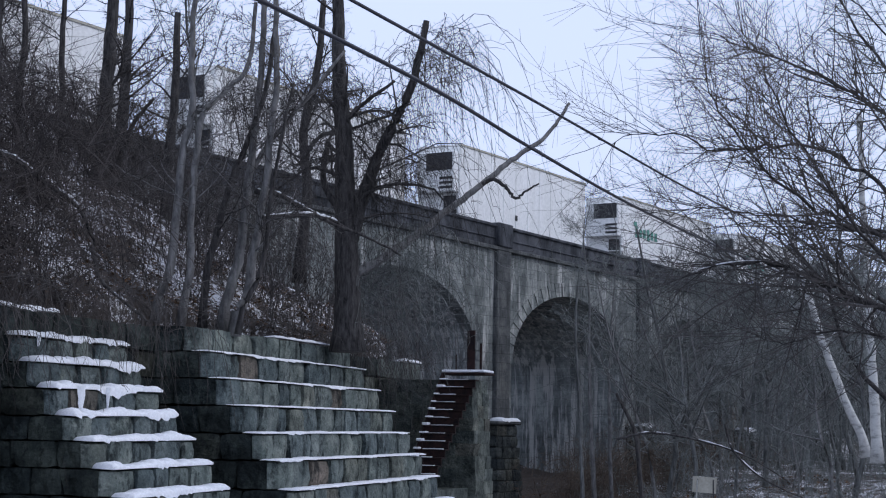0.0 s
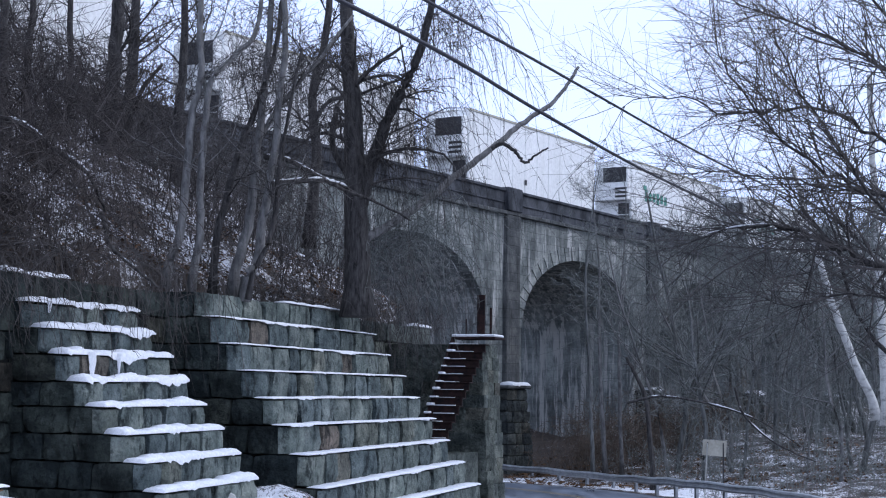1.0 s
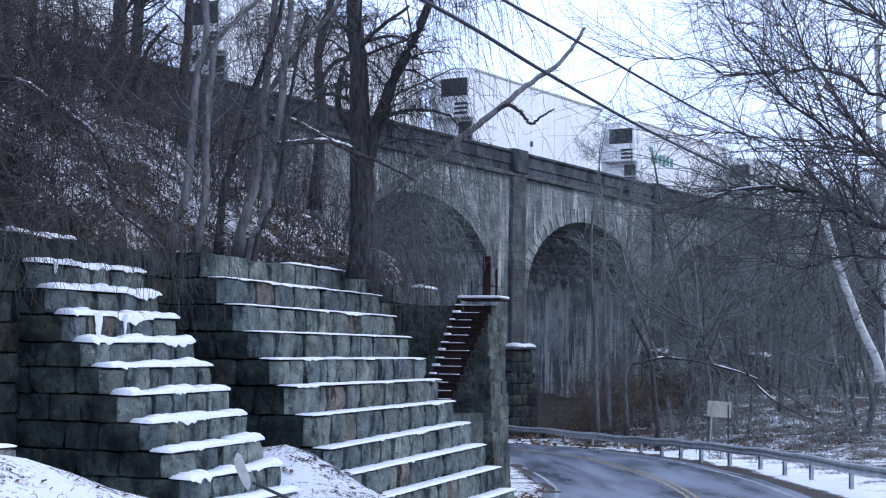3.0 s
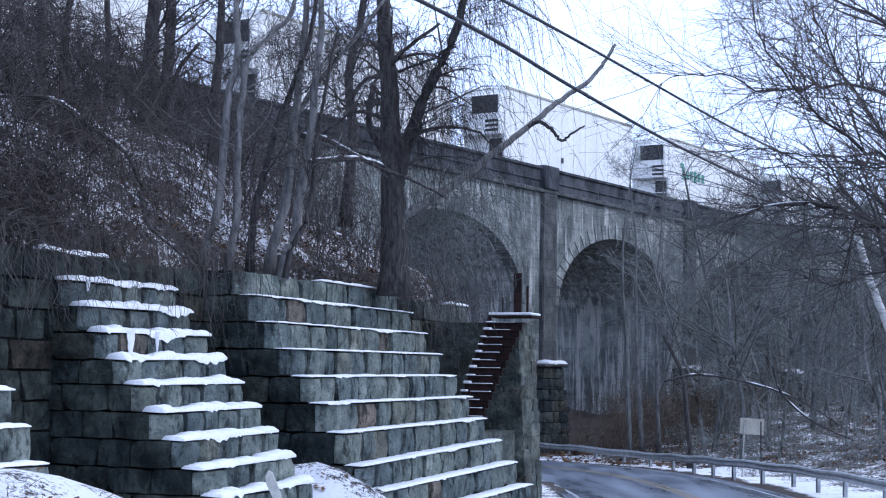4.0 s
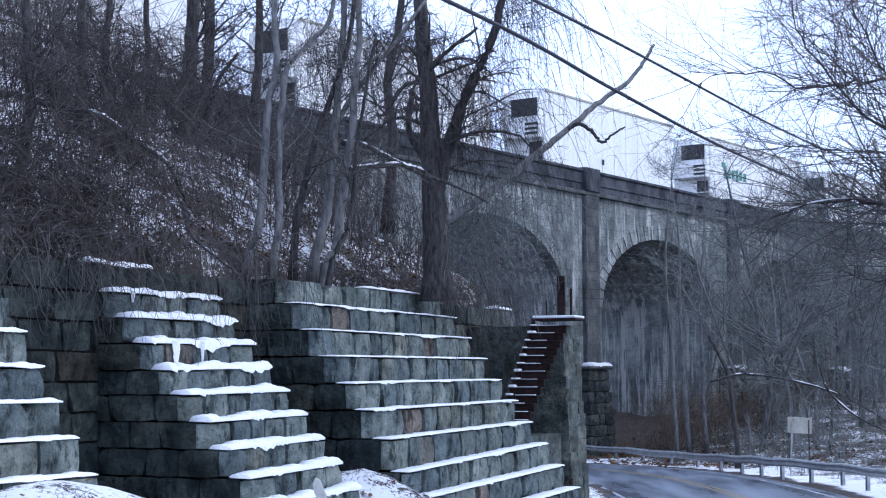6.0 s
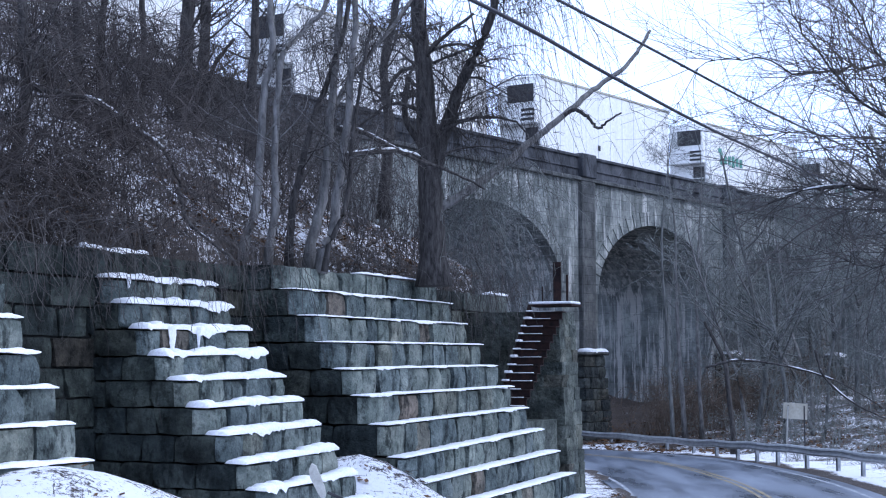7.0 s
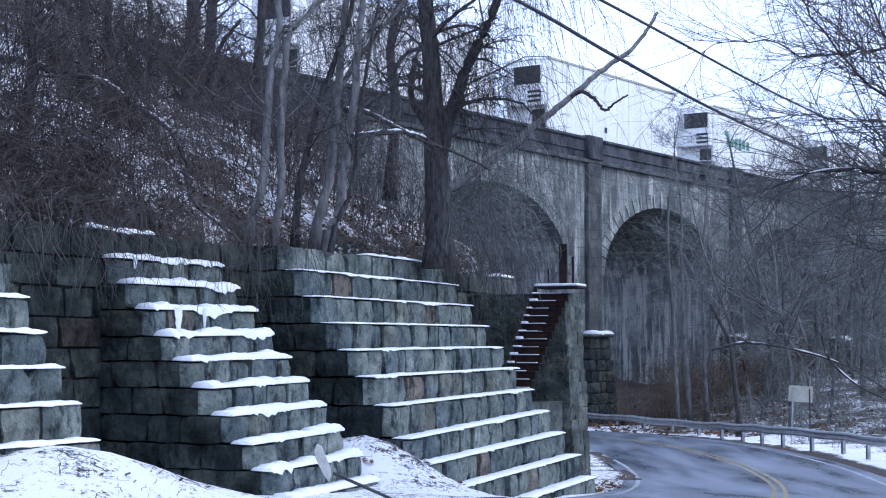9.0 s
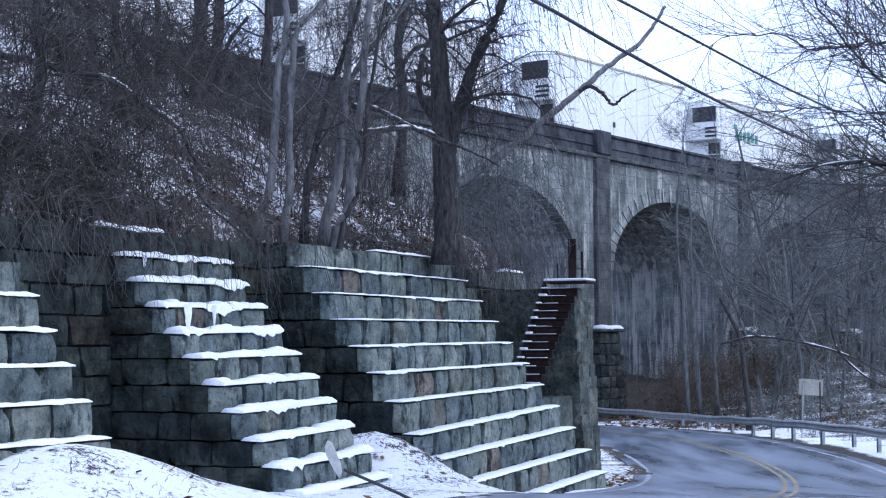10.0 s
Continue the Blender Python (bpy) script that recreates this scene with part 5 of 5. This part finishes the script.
def overhanging_tree():
    """A roadside tree whose limbs reach over the road."""
    rng = random.Random(8)
    foot = Vector((11.36, 30.00, 1.18))
    foot.z = ground_height(foot.x, foot.y)
    trunk = spline([foot - UP * 0.3, foot + Vector((-0.1, 0, 3.0)), foot + Vector((-0.3, 0.1, 6.5)), foot + Vector((-0.2, 0.2, 10.0)), foot + Vector((0.1, 0.2, 14))], 5)
    out = [(0, trunk, [0.26 - 0.008 * i for i in range(len(trunk))])]
    low_arms = (([(11.42, 30.00, 5.67), (9.63, 30.00, 6.17), (8.61, 30.00, 6.60), (7.69, 30.00, 6.91), (6.86, 30.00, 6.87), (6.06, 30.00, 6.64)], 0.12),
            ([(11.44, 30.00, 6.60), (9.86, 30.00, 7.43), (8.69, 29.50, 7.72), (7.55, 29.00, 8.31), (6.55, 28.50, 9.22), (5.97, 28.00, 10.00)], 0.085),
            ([(11.44, 30.00, 7.33), (9.98, 30.00, 8.26), (9.00, 30.50, 9.08), (8.09, 31.00, 9.28), (7.13, 31.50, 9.26), (6.03, 32.00, 9.68), (4.89, 32.50, 9.50)], 0.075))
    high_arms = (([(11.46, 30.00, 8.16), (10.31, 30.00, 9.41), (9.29, 30.00, 10.14), (8.06, 30.00, 10.67), (6.71, 30.00, 11.19)], 0.08),
            ([(11.41, 30.00, 6.08), (9.72, 29.00, 6.80), (8.44, 28.00, 7.76), (7.46, 27.50, 8.93), (6.69, 27.00, 9.96)], 0.08),
            ([(11.39, 30.00, 5.16), (9.82, 30.00, 5.57), (8.80, 30.00, 5.67), (7.97, 30.00, 5.47), (7.15, 30.00, 5.62)], 0.055),
            ([(11.43, 30.00, 6.91), (10.40, 31.00, 7.66), (9.53, 32.00, 7.85), (8.58, 33.00, 8.21), (7.33, 33.50, 8.40), (6.39, 34.00, 8.29)], 0.06))
    arms = low_arms + high_arms
    for j, (c, r) in enumerate(arms):
        pts = spline(c, 5)
        pts = [pts[0]] + [p + Vector((rng.gauss(0, 0.03), rng.gauss(0, 0.05), rng.gauss(0, 0.03))) for p in pts[1:]]
        rad = [r * 0.62 * (1 - 0.85 * i / (len(pts) - 1)) for i in range(len(pts))]
        out.append((1, pts, rad))
        # long side shoots that go on outwards, each with fine twigs
        for _ in range(56):
            u = rng.uniform(0.15, 1.0) * (len(pts) - 1)
            i = min(int(u), len(pts) - 2)
            ax = (pts[i + 1] - pts[i]).normalized()
            d = ax * rng.uniform(0.5, 1.1) + Vector((rng.gauss(0, 0.45), rng.gauss(0, 0.5), rng.gauss(0.12, 0.5)))
            grow(rng, pts[i].lerp(pts[i + 1], u - i), d, rng.uniform(1.0, 3.4), max(rad[i] * 0.5, 0.009), 2, out, (0.4, 0.85), 0.17, 0.03, (10, 10, 12), 0.0038, 3)
    ob = make_tree("tree", "bare roadside tree with fine twigs spreading over the road", foot, out, BARK, "tree")
    snow_on(ob, arms[0][0], 0.03, 0.62, 0.95, 4)
    return ob


overhanging_tree()


def drooping_twigs(label, anchors, count, seed, mat, reach=(0.8, 2.8), fall=(0.5, 1.4), r=0.006):
    """Fine twigs that arch out of limbs and hang."""
    rng = random.Random(seed)
    lines = []
    for _ in range(count):
        a, b = rng.choice(anchors)
        p = Vector(a).lerp(Vector(b), rng.random()) + Vector((rng.gauss(0, 0.25), rng.gauss(0, 0.4), rng.gauss(0, 0.2)))
        ln = rng.uniform(*reach)
        d = Vector((rng.gauss(0.35, 0.6), rng.gauss(0, 0.5), 0))
        f = rng.uniform(*fall)
        pts = spline([p, p + d * ln * 0.35 + UP * ln * 0.12, p + d * ln * 0.65 - UP * ln * 0.3 * f, p + d * ln * 0.8 - UP * ln * 0.9 * f], 3)
        pts = [pts[0]] + [q + Vector((rng.gauss(0, 0.035), rng.gauss(0, 0.035), rng.gauss(0, 0.035))) for q in pts[1:]]
        q = r * rng.uniform(0.6, 1.5)
        lines.append((pts, [q * (1 - 0.06 * i) for i in range(len(pts))], 3))
        for _ in range(4):
            s = rng.choice(pts[2:])
            e = Vector((rng.gauss(0.1, 0.3), rng.gauss(0, 0.3), rng.gauss(-0.25, 0.3))) * ln * 0.35
            lines.append(([s, s + e * 0.5 + UP * 0.03, s + e], [q * 0.7, q * 0.55, q * 0.35], 3))
    V, F = tubes(lines)
    return tagged(raw("drooping_twigs", V, F, mat), label, "twigs", kind="stuff")


drooping_twigs("fine dark twigs hanging from the large tree", [((-0.12, 40.00, 8.15), (1.31, 39.60, 12.03)), ((0.9, 39.7, 12.6), (2.2, 39.3, 13.2)), ((-0.19, 40.00, 10.09), (0.91, 40.00, 11.35)), ((1.31, 39.60, 12.10), (2.38, 39.00, 12.79)), ((-0.33, 40.00, 11.35), (-1.16, 40.00, 12.46)), ((0.22, 40.00, 9.54), (1.58, 39.50, 10.01))], 470, 71, BARK, r=0.007)
drooping_twigs("tangled grey twigs hanging in front of the viaduct", [((0.08, 41.00, 8.13), (1.63, 41.00, 8.66)), ((0.23, 41.00, 7.56), (2.11, 42.00, 8.24)), ((-0.06, 41.00, 7.00), (1.35, 41.00, 7.70))], 200, 72, WOOD_TWIG, (0.8, 2.6), (0.0, 1.1), 0.007)
drooping_twigs("dark hanging twigs among the saplings", [((-5.31, 40.00, 12.74), (-0.89, 40.00, 12.74)), ((-5.14, 42.00, 12.17), (-0.93, 42.00, 12.47)), ((-3.90, 36.00, 10.57), (-1.07, 37.00, 11.15)), ((-2.28, 36.00, 10.07), (-1.07, 37.00, 11.28)), ((-5.53, 44.00, 12.43), (-7.51, 45.00, 11.37)), ((-2.78, 36.00, 9.07), (-1.10, 38.00, 9.90))], 460, 73, BARK, (0.8, 2.6))
drooping_twigs("dark tangled vines hanging on the bank", [((-8.39, 31.00, 9.60), (-6.64, 33.00, 9.30)), ((-7.97, 32.00, 8.24), (-5.66, 34.00, 8.18)), ((-8.98, 38.00, 11.49), (-6.27, 40.00, 11.35)), ((-6.87, 33.00, 8.96), (-5.03, 33.00, 7.36))], 230, 74, BRUSH, (0.8, 3.2), (0.4, 1.5), 0.008)


drooping_twigs("thin dark creeper hanging over the snowy buttress", [((-4.55, 29.6, 6.1), (-4.2, 29.6, 5.9)), ((-4.9, 29.6, 6.0), (-4.4, 29.5, 5.9))], 34, 75, BRUSH, (0.5, 1.7), (0.7, 1.4), 0.006)
drooping_twigs("dark creepers hanging down the retaining wall", [((-7.9, 27.6, 6.2), (-6.7, 30.0, 6.1)), ((-7.6, 28.3, 5.9), (-6.4, 30.4, 5.9))], 90, 76, BRUSH, (0.6, 2.4), (0.6, 1.5), 0.006)


def bank_scrub(label, seed, count, t0, t1, tall, r, mat):
    """Thin scrub standing close in front of the viaduct."""
    rng = random.Random(seed)
    spots = []
    while len(spots) < count:
        p = at_bridge(rng.uniform(t0, t1), rng.uniform(1.8, 7.0))
        if road_offset(p.x, p.y)[0] > 6.0:
            spots.append((p.x, p.y, ground_height(p.x, p.y)))
    return brush("brush", label, spots, seed, mat, tall, 1.1, 3, r, 5)


bank_scrub("low brown scrub at the foot of the viaduct", 81, 130, 0, 26, (0.5, 1.8), 0.014, DRY_BRUSH)
bank_scrub("dry brown scrub below the arch of the viaduct", 83, 120, -1, 17, (0.9, 3.2), 0.015, DRY_BRUSH)
bank_scrub("thin grey saplings in front of the viaduct", 82, 18, 3, 24, (4.0, 9.0), 0.016, WOOD_TWIG)


def mound_litter():
    """Dead stalks and leaves that stick out of the snowy mounds."""
    rng = random.Random(12)
    spots = []
    for _ in range(150):
        n, s = rng.choice(((-12.2, 18.4), (-11.4, 17.5), (-13.0, 28.8), (-12.0, 28.6)))
        p = at_wall(n + rng.gauss(0, 1.0), s + rng.gauss(0, 1.3))
        spots.append((p.x, p.y, ground_height(p.x, p.y)))
    return brush("weeds", "dead weed stalks sticking out of the snow mounds", spots, 91, BRUSH, (0.03, 0.14), 0.09, 2, 0.005, 1)


mound_litter()


def roadside_tree(label, at, seed, height):
    ob = free_tree("tree", label, seed, height, 0.2, BARK, (24, 12, 9), "", 0.03, 0.006, 3, 0.13)
    tagged(ob, group="roadside trees")
    ob.matrix_basis = Matrix.Translation((at[0], at[1], ground_height(at[0], at[1])))
    return ob


roadside_tree("tall bare roadside tree with a wide twiggy crown", (15.07, 44.00, 2.43), 141, 17)


def crest_brush():
    """Brush that grows along the top of the bank in front of the railway parapet."""
    rng = random.Random(93)
    spots = []
    while len(spots) < 130:
        p = at_bridge(rng.uniform(-44, -15), rng.uniform(0.5, 5.5))
        if road_offset(p.x, p.y)[0] < -8:
            spots.append((p.x, p.y, ground_height(p.x, p.y)))
    return brush("brush", "dense brown brush along the railway parapet", spots, 94, BRUSH, (0.8, 3.4), 1.3, 3, 0.013, 5)


crest_brush()
